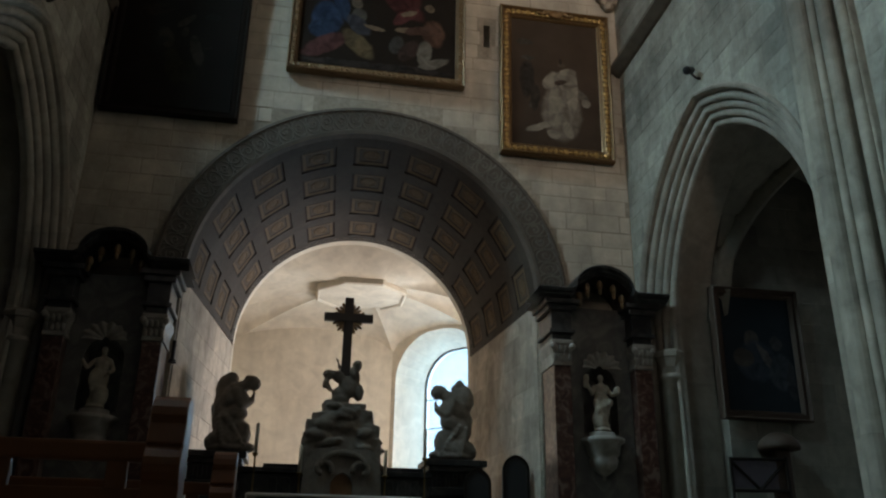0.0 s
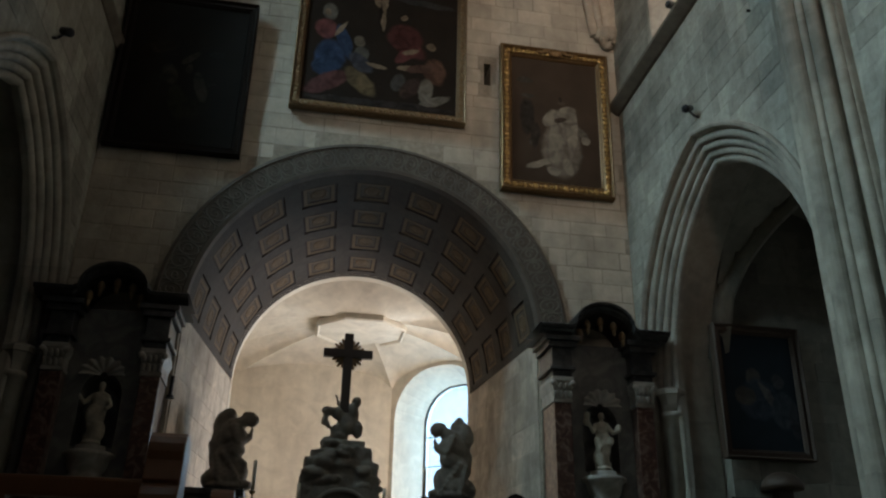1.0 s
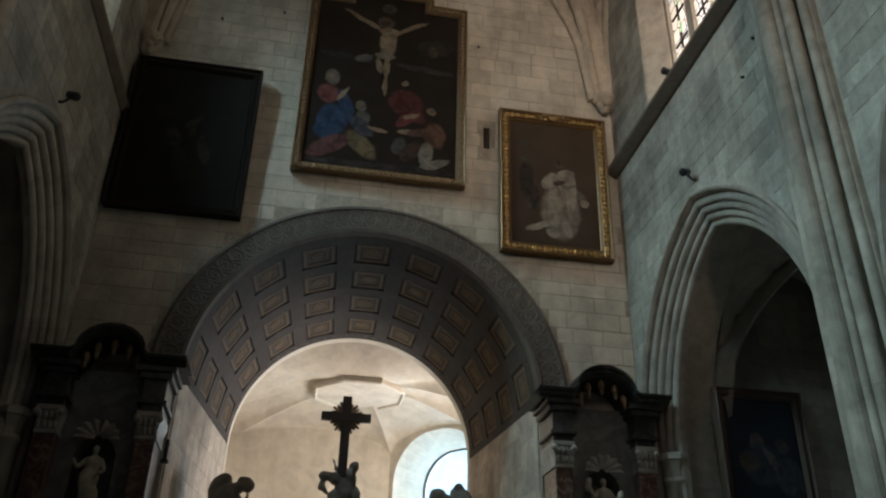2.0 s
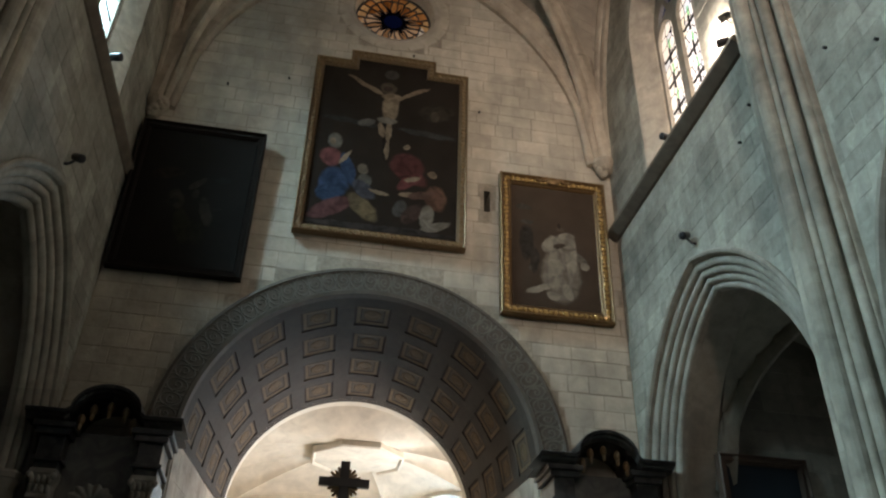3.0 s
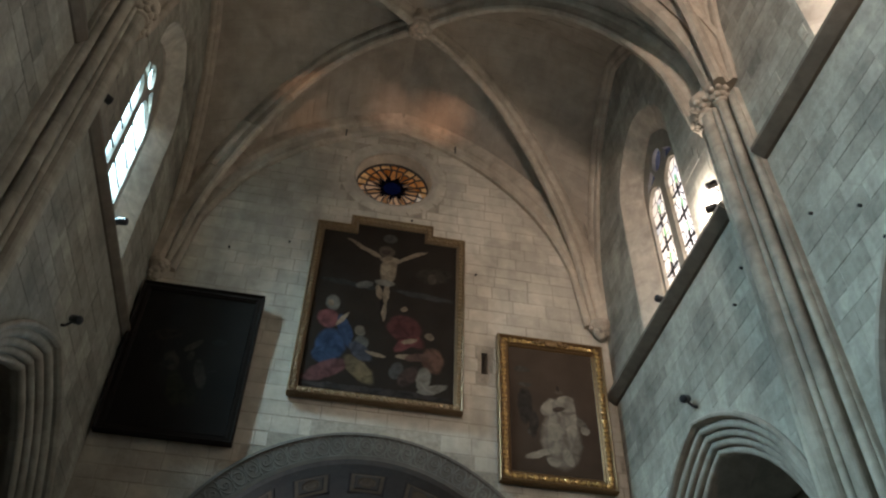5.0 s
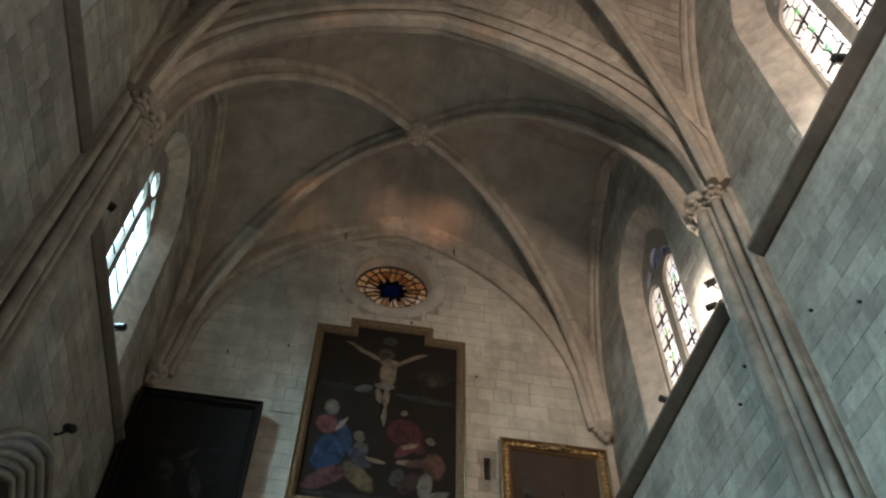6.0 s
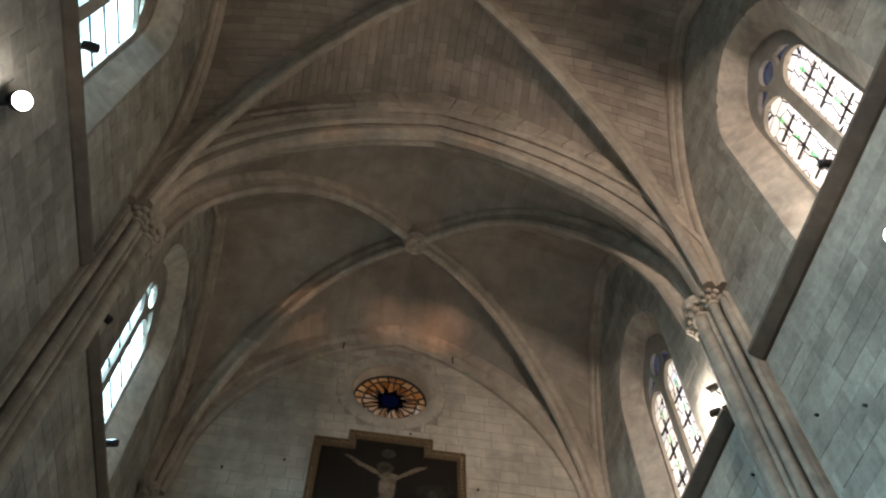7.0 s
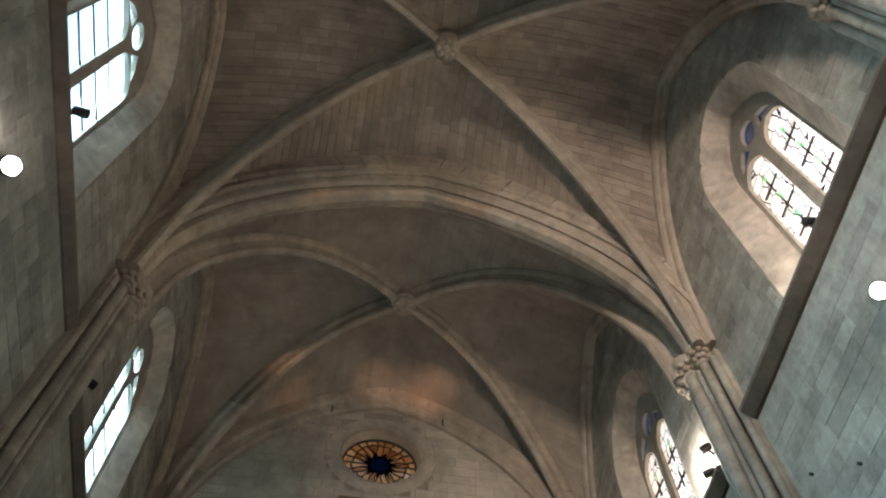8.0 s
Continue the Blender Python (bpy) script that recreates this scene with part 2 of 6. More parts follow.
def lathe(bm, c, prof, n=24, a0=0.0, a1=360.0):
    """A turned shape: prof is (radius, height) from below."""
    rings = []
    full = abs(a1 - a0) >= 360
    k = n if full else n + 1
    for r, z in prof:
        rings.append([bm.verts.new((c[0] + r * math.cos(radians(a0 + (a1 - a0) * i / n)), c[1] + r * math.sin(radians(a0 + (a1 - a0) * i / n)), c[2] + z)) for i in range(k)])
    for a, b in zip(rings, rings[1:]):
        for i in range(n):
            j = (i + 1) % k
            bm.faces.new((a[i], a[j], b[j], b[i]))
    if full:
        bm.faces.new(rings[0][::-1]), bm.faces.new(rings[-1])
    return bm


def grid_faces(bm, rows, closed=False):
    vs = [[bm.verts.new(p) for p in r] for r in rows]
    for a, b in zip(vs, vs[1:]):
        n = len(a)
        for i in range(n if closed else n - 1):
            j = (i + 1) % n
            bm.faces.new((a[i], a[j], b[j], b[i]))
    return vs


def pointed(c, hw, zs, za, n=12, foot=None):
    """A pointed arch from one foot to the other, as (along, up)."""
    rise = za - zs
    r = (rise * rise + hw * hw) / (2 * hw)
    pts = []
    a_top = math.atan2(rise, r - hw) if r > hw else math.pi / 2
    for i in range(n + 1):
        a = a_top * i / n
        pts.append((c - hw + r - r * math.cos(a), zs + r * math.sin(a)))
    right = [(2 * c - x, z) for x, z in pts[-2::-1]]
    pts += right
    if foot is not None:
        pts = [(c - hw, foot)] + pts + [(c + hw, foot)]
    return pts


def rounded(c, r, zs, n=32, foot=None):
    pts = [(c - r * math.cos(math.pi * i / n), zs + r * math.sin(math.pi * i / n)) for i in range(n + 1)]
    if foot is not None:
        pts = [(c - r, foot)] + pts + [(c + r, foot)]
    return pts


def circle(c, r, n=32):
    return [(c[0] + r * math.cos(2 * math.pi * i / n), c[1] + r * math.sin(2 * math.pi * i / n)) for i in range(n)]


def plate(bm, outer, holes, put, d0, d1):
    """A slab with holes: put(u, v, d) places it, d0 to d1 is its thickness."""
    from mathutils.geometry import tessellate_polygon
    loops = [outer] + list(holes)
    flat = [p for l in loops for p in l]
    tris = tessellate_polygon([[Vector((u, v, 0)) for u, v in l] for l in loops])
    fr = [bm.verts.new(put(u, v, d0)) for u, v in flat]
    bk = [bm.verts.new(put(u, v, d1)) for u, v in flat]
    for a, b, c in tris:
        try:
            bm.faces.new((fr[a], fr[b], fr[c])), bm.faces.new((bk[c], bk[b], bk[a]))
        except ValueError:
            pass
    s = 0
    for l in loops:
        n = len(l)
        for i in range(n):
            j = (i + 1) % n
            bm.faces.new((fr[s + i], fr[s + j], bk[s + j], bk[s + i]))
        s += n
    return bm


def loft(bm, loops, closed=True):
    grid_faces(bm, loops, closed)
    return bm


def sweep(bm, path, prof, ups, closed_ends=True):
    """A bar with the profile (side, up) along a path; ups gives the up direction at each point."""
    rows = []
    n = len(path)
    for i in range(n):
        p = Vector(path[i])
        t = (Vector(path[min(i + 1, n - 1)]) - Vector(path[max(i - 1, 0)])).normalized()
        up = Vector(ups[i])
        side = t.cross(up).normalized()
        up = side.cross(t).normalized()
        rows.append([p + side * a + up * b for a, b in prof])
    vs = grid_faces(bm, rows, True)
    if closed_ends:
        bm.faces.new(vs[0][::-1]), bm.faces.new(vs[-1])
    return bm


def on_right(u, v, d):
    return (XR + d, u, v)


def on_left(u, v, d):
    return (XL - d, u, v)


def on_end(u, v, d):
    return (u, YE + d, v)


# ---------------------------------------------------------------- nave walls
ARCH = dict(c=9.4, hw=1.95, zs=4.6, za=7.35)     # side chapel arch, inner edge
CHAPEL_Y = [9.4, 3.5, -2.4]
W_OUT = dict(hw=1.15, zs=13.4, za=14.85, foot=9.98)
W_IN = dict(hw=0.86, zs=13.25, za=14.5, foot=10.12)


def chapel_outline(c, o, foot=0.0):
    return pointed(c, ARCH["hw"] + o, ARCH["zs"], ARCH["za"] + o * 0.85, 14, foot)


def win_outline(c, d):
    return pointed(c, d["hw"], d["zs"], d["za"], 10, d["foot"])


def side_wall(name, put):
    outer = [(YW, -0.2), (YE + 0.9, -0.2), (YE + 0.9, 19.0), (YW, 19.0)]
    holes = [chapel_outline(c, 0.59, 0.0) for c in CHAPEL_Y] + [win_outline(c, W_OUT) for c in WIN_Y]
    bm = plate(B(), outer, holes, put, 0.0, 1.0)
    return fixed(name, bm, STONE_OLD, "tall nave wall of pale grey weathered limestone blocks", "wall")


side_wall("wall_south", on_right)
side_wall("wall_north", on_left)

ARC_C, ARC_Z, ARC_R0, ARC_R1 = 0.87, 5.37, 2.76, 3.23   # sanctuary arch
ROSE = (0.78, 15.19)
end_outer = [(XL - 1, 0), (XR + 1, 0), (XR + 1, 19), (XL - 1, 19)]
SLOT = [(2.74, 10.16), (2.86, 10.16), (2.86, 10.64), (2.74, 10.64)]
end_holes = [rounded(ARC_C, ARC_R0, ARC_Z, 36, 0.002), circle(ROSE, 0.86, 40), SLOT]
fixed("wall_east", plate(B(), end_outer, end_holes, on_end, 0.0, 0.8), WALLJOINT, "end wall of cream limestone blocks above the sanctuary arch", "wall")
# unseen rear wall, its opening added for the lamp behind it
fixed("wall_west", plate(B(), end_outer, [pointed(XC, 1.8, 13.2, 15.6, 10, 10.0)], lambda u, v, d: (u, YW - d, v), 0.0, 0.3), STONE_OLD, "plain unseen rear wall of limestone with an added opening", "wall")
fixed("floor", boxed(XL - 6, XR + 6, YW - 1, YE + 12, 0.25, 0.55), FLOOR, "worn stone floor of the church", "floor")
# out-of-view slab added to block daylight above the vaults
fixed("roof", boxed(XL - 1.3, XR + 1.3, YW - 1, YE + 0.8, 19.0, 19.4), STONE_OLD, "unseen slab above the vaults that keeps daylight out", "roof")

# side chapels behind the arches
def chapel(tag, s, c):
    x0 = (XR if s > 0 else XL) + s * 1.0
    x1 = x0 + s * 3.4
    y0, y1 = c - 2.5, c + 1.9
    bm = B()
    zt = 8.0
    for a, b, p, q in ((x0, x1, y1, y1 + 0.3), (x0, x1, y0 - 0.3, y0)):
        box(bm, min(a, b), max(a, b), p, q, 0, zt)
    # unseen opening and lamp, added only to brighten the first south chapel
    lit = tag == "south_1"
    hole = [[(c - 0.4, 3.0), (c + 0.4, 3.0), (c + 0.4, 5.4), (c - 0.4, 5.4)]] if lit else []
    plate(bm, [(y0 - 0.3, 0), (y1 + 0.3, 0), (y1 + 0.3, zt), (y0 - 0.3, zt)], hole, lambda u, v, d: (x1 + s * d, u, v), 0.0, 0.3)
    if lit:
        sky_and_fill_lamp((x1 + 0.5, c, 4.3), (x1 - 1, c, 4.2), 0.8, 2.4, 24, (0.8, 0.93, 1.0))
    fixed("chapel_wall_" + tag, bm, SHADED_STONE, "dim grey stone walls of a side chapel", "wall")
    # groined chapel vault
    rows = []
    for i in range(17):
        v = -1 + 2 * i / 16
        row = []
        for j in range(17):
            u = -1 + 2 * j / 16
            k = min(abs(u), abs(v))
            row.append((x0 + (x1 - x0) * (u + 1) / 2, (y0 + y1) / 2 + v * (y1 - y0) / 2, 5.0 + 2.75 * profile01(k)))
        rows.append(row)
    bm = B()
    grid_faces(bm, rows)
    fixed("chapel_vault_" + tag, bm, SHADED_STONE, "shadowed groined stone vault of a side chapel", "vault", smooth=False)
    # out-of-view cover, added so no sky leaks into the chapel
    fixed("chapel_roof_" + tag, boxed(min(x0, x1) - 0.3, max(x0, x1) + 0.3, y0 - 0.3, y1 + 0.3, zt, zt + 0.2), SHADED_STONE, "unseen slab that keeps daylight out of a side chapel", "roof")
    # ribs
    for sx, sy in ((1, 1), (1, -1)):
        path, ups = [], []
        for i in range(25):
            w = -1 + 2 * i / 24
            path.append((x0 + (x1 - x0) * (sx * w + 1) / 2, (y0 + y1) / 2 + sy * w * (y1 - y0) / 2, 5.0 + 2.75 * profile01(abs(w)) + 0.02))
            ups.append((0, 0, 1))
        fixed("chapel_rib_" + tag, sweep(B(), path, RIB_PROF_S, ups), SHADED_STONE, "slender moulded stone rib in a chapel vault", "rib", smooth=True)


R_N = (1.287 ** 2 + 1) / 2


def profile01(s):
    """Height of a pointed vault, 1 at its crown and 0 at its foot."""
    s = min(max(s, 0.0), 1.0)
    return math.sqrt(max(R_N * R_N - (s + R_N - 1) ** 2, 0)) / 1.287


RIB_PROF_S = [(-0.11, 0.12), (-0.11, -0.02), (-0.07, -0.06), (-0.05, -0.13), (0, -0.16), (0.05, -0.13), (0.07, -0.06), (0.11, -0.02), (0.11, 0.12)]
RIB_PROF = [(-0.15, 0.2), (-0.15, -0.05), (-0.12, -0.1), (-0.075, -0.13), (-0.065, -0.27), (-0.085, -0.31), (-0.085, -0.35), (-0.045, -0.4), (0.045, -0.4), (0.085, -0.35), (0.085, -0.31), (0.065, -0.27), (0.075, -0.13), (0.12, -0.1), (0.15, -0.05), (0.15, 0.2)]

for i, c in enumerate(CHAPEL_Y):
    chapel("south_%d" % (i + 1), 1, c)
    chapel("north_%d" % (i + 1), -1, c)


def moulded_arch(name, put, c):
    """The orders of a chapel arch, from the wall face inwards, with jambs down to the floor; each stone is a part."""
    prof = [(0.6, 0.01), (0.6, -0.04), (0.57, -0.06), (0.53, -0.05), (0.5, 0.0), (0.5, 0.05)]
    n = 40
    for i in range(n + 1):
        f = i / n
        o, d = 0.48 * (1 - f), 0.06 + 0.3 * f
        w = abs(math.sin(f * math.pi * 4.0)) ** 0.55
        prof.append((o - w * 0.035, d - w * 0.045))
    prof += [(0.0, 0.42), (0.15, 0.46), (0.15, 0.97), (0.6, 0.97)]
    rows = []
    for o, d in prof:
        rows.append([put(u, v, d) for u, v in chapel_outline(c, o, 0.02)])
    top = tagged(new(name), "pointed chapel arch of deeply moulded limestone", "arch", kind="structure")
    n = len(rows[0])
    for i in range(1, n - 2, 2):
        bm = B()
        grid_faces(bm, [r[i:i + 3] for r in rows])
        part("voussoir", bm, MOULD, top)
    for a, b in ((0, 1), (n - 1, n - 2)):     # jambs in courses
        for k in range(9):
            bm = B()
            grid_faces(bm, [[tuple(Vector(r[a]).lerp(Vector(r[b]), (k + 0.004) / 9)), tuple(Vector(r[a]).lerp(Vector(r[b]), (k + 0.996) / 9))] for r in rows])
            part("jamb_stone", bm, MOULD, top)
    return top


for i, c in enumerate(CHAPEL_Y):
    moulded_arch("chapel_arch_south_%d" % (i + 1), on_right, c)
    moulded_arch("chapel_arch_north_%d" % (i + 1), on_left, c)


# ---------------------------------------------------------------- clerestory windows
def window(name, put, c, clear):
    bm = B()
    w_in = W_IN if clear else dict(W_IN, hw=0.77)
    loops = [[put(u, v, d) for u, v in win_outline(c, w)] for w, d in ((W_OUT, -0.004), (w_in, 0.3), (w_in, 0.97), (W_OUT, 0.97))]
    loft(bm, loops)
    top = fixed(name, bm, STONE, "tall splayed window with stone tracery and leaded glass" if not clear else "tall splayed window with a stone mullion and clear panes", "window")
    # tracery plate
    hw, f, zs = w_in["hw"], w_in["foot"], 13.0
    lan = [pointed(c + k * (hw / 2 + 0.01), hw / 2 - 0.085, zs + (0.06 if clear else -0.12), zs + 0.3, 6, f + 0.08) for k in (-1, 1)]
    eye = [(c + 0.2 * math.cos(2 * math.pi * i / 16), zs + 0.72 + 0.27 * math.sin(2 * math.pi * i / 16)) for i in range(16)]
    mou = [[(c - 0.6, zs + 0.34), (c - 0.2, zs + 0.42), (c - 0.3, zs + 0.72), (c - 0.5, zs + 0.55)], [(c + 0.6, zs + 0.34), (c + 0.5, zs + 0.55), (c + 0.3, zs + 0.72), (c + 0.2, zs + 0.42)]]
    part("tracery", plate(B(), [(u, v) for u, v in win_outline(c, w_in)], lan + [eye] + mou, put, 0.34, 0.46), MOULD, top)
    gm = GLASS_CLEAR if clear else GLASS_LEADED
    for l in lan:
        bm = B()
        bm.faces.new([bm.verts.new(put(u, v, 0.41)) for u, v in l])
        pane = part("pane", bm, gm, top, "clear glass pane" if clear else "leaded glass pane with blue and green pieces")
        pane.visible_shadow = False
        for k in range(5 if clear else 4):
            z = f + 0.45 + k * (0.5 if clear else 0.62)
            u0, u1 = l[0][0], l[-1][0]
            if not clear:
                u0, u1 = (u0 + u1) / 2 - 0.22, (u0 + u1) / 2 + 0.22
            a, b = put(u0, z, 0.38), put(u1, z, 0.38)
            part("glazing_bar", cyl(B(), a, b, 0.016 if clear else 0.022, n=8), IRON, top)
        if not clear:
            m = (l[0][0] + l[-1][0]) / 2
            for k in range(4):
                z = f + 0.45 + k * 0.62
                part("glazing_bar", cyl(B(), put(m, z - 0.17, 0.38), put(m, z + 0.17, 0.38), 0.02, n=6), IRON, top)
                bm = B()
                bm.faces.new([bm.verts.new(put(u, v, 0.395)) for u, v in ((m - 0.03, z + 0.17), (m + 0.03, z + 0.17), (m + 0.03, z + 0.42), (m - 0.03, z + 0.42))])
                part("pane", bm, GLASS_GREEN, top, "narrow green glass strip").visible_shadow = False
    for l in [eye] + mou:
        bm = B()
        bm.faces.new([bm.verts.new(put(u, v, 0.41)) for u, v in l])
        part("pane", bm, gm if clear else GLASS_BLUE, top).visible_shadow = False
    return top


for i, c in enumerate(WIN_Y):
    window("window_south_%d" % (i + 1), on_right, c, False)
    window("window_north_%d" % (i + 1), on_left, c, True)


# ---------------------------------------------------------------- string courses
def string_course(name, s, y0, y1):
    x = XR if s > 0 else XL
    pr = [(0.02, 9.82), (-0.05, 9.83), (-0.15, 9.9), (-0.2, 9.94), (-0.2, 10.0), (-0.17, 10.03), (0.02, 10.12)]
    bm = B()
    rows = [[(x + s * a * (1.0 if s > 0 else 0.6), y, z) for a, z in pr] for y in (y0, y1)]
    vs = grid_faces(bm, rows, True)
    bm.faces.new(vs[0]), bm.faces.new(vs[1][::-1])
    return fixed(name, bm, LEDGE, "weathered stone string course under the windows, coloured dark for its shaded underside", "trim")


for tag, s in (("south", 1), ("north", -1)):
    for k, (a, b) in enumerate(((7.02, YE), (1.25, 6.02), (-4.55, 0.25))):
        string_course("string_course_%s_%d" % (tag, k + 1), s, a, b)


# ---------------------------------------------------------------- piers and vault
PIER_HALF, PIER_DY = 0.5, 0.25      # half width; the piers stand a little east of the arches' middle lines
DRUMS = {}


def drum(r, h):
    """One turned stone of a shaft; alike stones share their mesh."""
    key = (round(r, 3), round(h, 2))
    if key not in DRUMS:
        me = bpy.data.meshes.new("shaft_stone")
        bm = lathe(B(), (0, 0, 0), [(r - 0.004, 0), (r, 0.006), (r, key[1] - 0.006), (r - 0.004, key[1])], 16)
        bmesh.ops.recalc_face_normals(bm, faces=bm.faces)
        bm.to_mesh(me)
        bm.free()
        me.materials.append(PIERSTONE)
        DRUMS[key] = me
    return DRUMS[key]


def pier(name, s, y):
    x = XR if s > 0 else XL
    y += PIER_DY
    bm = boxed(*sorted((x + s * 0.05, x - s * 0.08)), y - PIER_HALF, y + PIER_HALF, 0, ZS - 0.1, bevel=0.025)
    box(bm, *sorted((x + s * 0.04, x - s * 0.2)), y - 0.31, y + 0.31, 0, ZS - 0.11, bevel=0.03)
    top = tagged(part(name, bm, PIERSTONE), "clustered stone pier rising to the vault", "pier", kind="structure")
    for dy, dx, r in ((0, 0.28, 0.11), (-0.15, 0.24, 0.045), (0.15, 0.24, 0.045), (-0.27, 0.19, 0.075), (0.27, 0.19, 0.075), (-0.42, 0.1, 0.06), (0.42, 0.1, 0.06)):
        z, k = 0.5, 0
        while z < ZS - 0.32:
            h = min(0.5 + 0.17 * ((k * 7 + int(dy * 50)) % 3), ZS - 0.25 - z)
            ob = new("shaft_stone", drum(r, h))
            ob.parent, ob.location = top, (x - s * dx, y + dy, z)
            z, k = z + round(h, 2), k + 1
        if r < 0.07:
            continue
        cx, cy = x - s * dx, y + dy
        bm = lathe(B(), (cx, cy, ZS - 0.28), [(r, 0), (r + 0.035, 0.02), (r + 0.035, 0.06), (r, 0.08), (r + 0.02, 0.2), (r + 0.09, 0.32), (r + 0.1, 0.36), (r + 0.1, 0.42)], 16)
        for q in range(2):
            for k in range(8):
                a = 2 * math.pi * (k + 0.5 * q) / 8
                ball(bm, (cx + (r + 0.03 + 0.04 * q) * math.cos(a), cy + (r + 0.03 + 0.04 * q) * math.sin(a), ZS - 0.13 + 0.1 * q), (0.05, 0.05, 0.06), (20, a * 57, 0), 8, 6)
        part("capital", bm, RIB, top, "carved leafy capital")
    return top


for i, y in enumerate(RIBS_Y):
    pier("pier_south_%d" % (i + 1), 1, y)
    pier("pier_north_%d" % (i + 1), -1, y)


def nave_x(u):
    return XC + u * 4.45


def vault_z(u, v, dome=0.4):
    return ZS + RISE * profile01(min(abs(u), abs(v))) + dome * (1 - max(abs(u), abs(v)) ** 2) + (0.55 * math.sin(math.pi * max(abs(u), abs(v))) if dome else 0.0)


def vault_bay(name, yc, half, mat, gap, seed):
    """Four webs of a bay: a mortar shell, and below it the stones of each course, laid along the web's ridge."""
    bm = B()
    rnd = random.Random(seed)
    n, m = 20, 14
    for web in range(4):
        sg = 1 if web % 2 else -1
        span, wide = (half, 4.45) if web < 2 else (4.45, half)

        def at(t, w):
            u, v = (w, sg * t) if web < 2 else (sg * t, w)
            return Vector((nave_x(u), yc + v * half, vault_z(u, v)))
        grid = [[bm.verts.new(at(i / m, (-1 + j / n) * i / m)) for j in range(2 * n + 1)] for i in range(m + 1)]
        for i in range(m):
            for j in range(2 * n):
                bm.faces.new([grid[0][n], grid[1][j + 1], grid[1][j]] if i == 0 else [grid[i][j], grid[i][j + 1], grid[i + 1][j + 1], grid[i + 1][j]])
        # the courses, from the ridge to each springing
        for side_w in (-1, 1):
            w = 0.0
            while w < 0.96:
                slope = max(math.hypot(wide, RISE * (profile01(w + 0.01) - profile01(w)) / 0.01), 0.5)
                w1 = min(w + rnd.uniform(0.15, 0.205) / slope, 0.985)
                g = gap / slope / 2
                t = w1 + 0.004
                while t < 0.995:
                    t1 = min(t + rnd.uniform(0.3, 0.72) / span, 1.0)
                    if (1.0 - t1) * span < 0.12:
                        t1 = 1.0
                    ga = gap / span / 2
                    proud = rnd.uniform(0.008, 0.02)
                    ts = [t + ga, (t + t1) / 2, t1 - ga]
                    a = [at(q, side_w * (w + g)) for q in ts]
                    b = [at(q, side_w * (w1 - g)) for q in ts]
                    nm = (a[2] - a[0]).cross(b[0] - a[0]).normalized()
                    if nm.z > 0:
                        nm = -nm
                    up = [[bm.verts.new(p - nm * 0.01) for p in line] for line in (a, b)]
                    lo = [[bm.verts.new(p + nm * proud) for p in line] for line in (a, b)]
                    fs = [(lo[0][k], lo[0][k + 1], lo[1][k + 1], lo[1][k]) for k in (0, 1)]
                    fs += [(up[r][k], up[r][k + 1], lo[r][k + 1], lo[r][k]) for r in (0, 1) for k in (0, 1)]
                    fs += [(up[0][k], up[1][k], lo[1][k], lo[0][k]) for k in (0, 2)]
                    for f in fs:
                        bm.faces.new(f).material_index = 1
                    t = t1
                w = w1
    bmesh.ops.delete(bm, geom=[v for v in bm.verts if not v.link_faces], context="VERTS")
    ob = part(name, bm, [WEB, mat], recalc=False)
    return tagged(ob, "grey-brown ribbed vault of narrow stone courses", "vault", kind="structure")


def rib(name, fn, prof, label, n=48, seam=True):
    path = [fn(-1 + 2 * i / n) for i in range(n + 1)]
    bm = B()
    for i in range(0, n, 3):     # one stone of the rib at a time, with fine joints
        seg = [Vector(p) for p in path[i:min(i + 4, n + 1)]]
        seg[0] = seg[0].lerp(seg[1], 0.02)
        seg[-1] = seg[-1].lerp(seg[-2], 0.02)
        sweep(bm, seg, prof, [(0, 0, 1)] * len(seg))
    return fixed(name, bm, RIB, label, "rib", smooth=False)


WALL_RIB = [(-0.14, 0.12), (-0.14, -0.06), (-0.1, -0.12), (-0.06, -0.13), (-0.055, -0.22), (-0.03, -0.26), (0.03, -0.26), (0.055, -0.22), (0.06, -0.13), (0.1, -0.12), (0.14, -0.06), (0.14, 0.12)]
for k, (yc, half) in enumerate(BAYS):
    vault_bay("vault_%d" % (k + 1), yc, half, WEBSTONE if k else WEBSMOOTH, 0.013 if k else 0.005, 20 + k)
    rib("rib_diagonal_%d_a" % (k + 1), lambda w: (nave_x(w), yc + w * half, vault_z(w, w)), RIB_PROF, "moulded diagonal rib of the nave vault")
    rib("rib_diagonal_%d_b" % (k + 1), lambda w: (nave_x(w), yc - w * half, vault_z(w, w)), RIB_PROF, "moulded diagonal rib of the nave vault")
    for s in (-1, 1):
        xx = XC + s * 4.4
        rib("rib_wall_%d_%s" % (k + 1, "south" if s > 0 else "north"), lambda w: (xx, yc + w * half, vault_z(1, w, 0)), WALL_RIB, "thin moulded rib where the vault meets the wall")
    bm = lathe(B(), (XC, yc, vault_z(0, 0) - 0.4), [(0.1, -0.04), (0.22, -0.03), (0.25, 0.02), (0.25, 0.08), (0.29, 0.12), (0.29, 0.5)], 24)
    for j in range(8):
        a = 2 * math.pi * j / 8
        ball(bm, (XC + 0.16 * math.cos(a), yc + 0.16 * math.sin(a), vault_z(0, 0) - 0.44), (0.06, 0.06, 0.035), u=8, v=6)
    ball(bm, (XC, yc, vault_z(0, 0) - 0.45), (0.07, 0.07, 0.05), u=8, v=6)
    fixed("boss_%d" % (k + 1), bm, RIB, "round carved keystone where the vault ribs meet", "keystone")

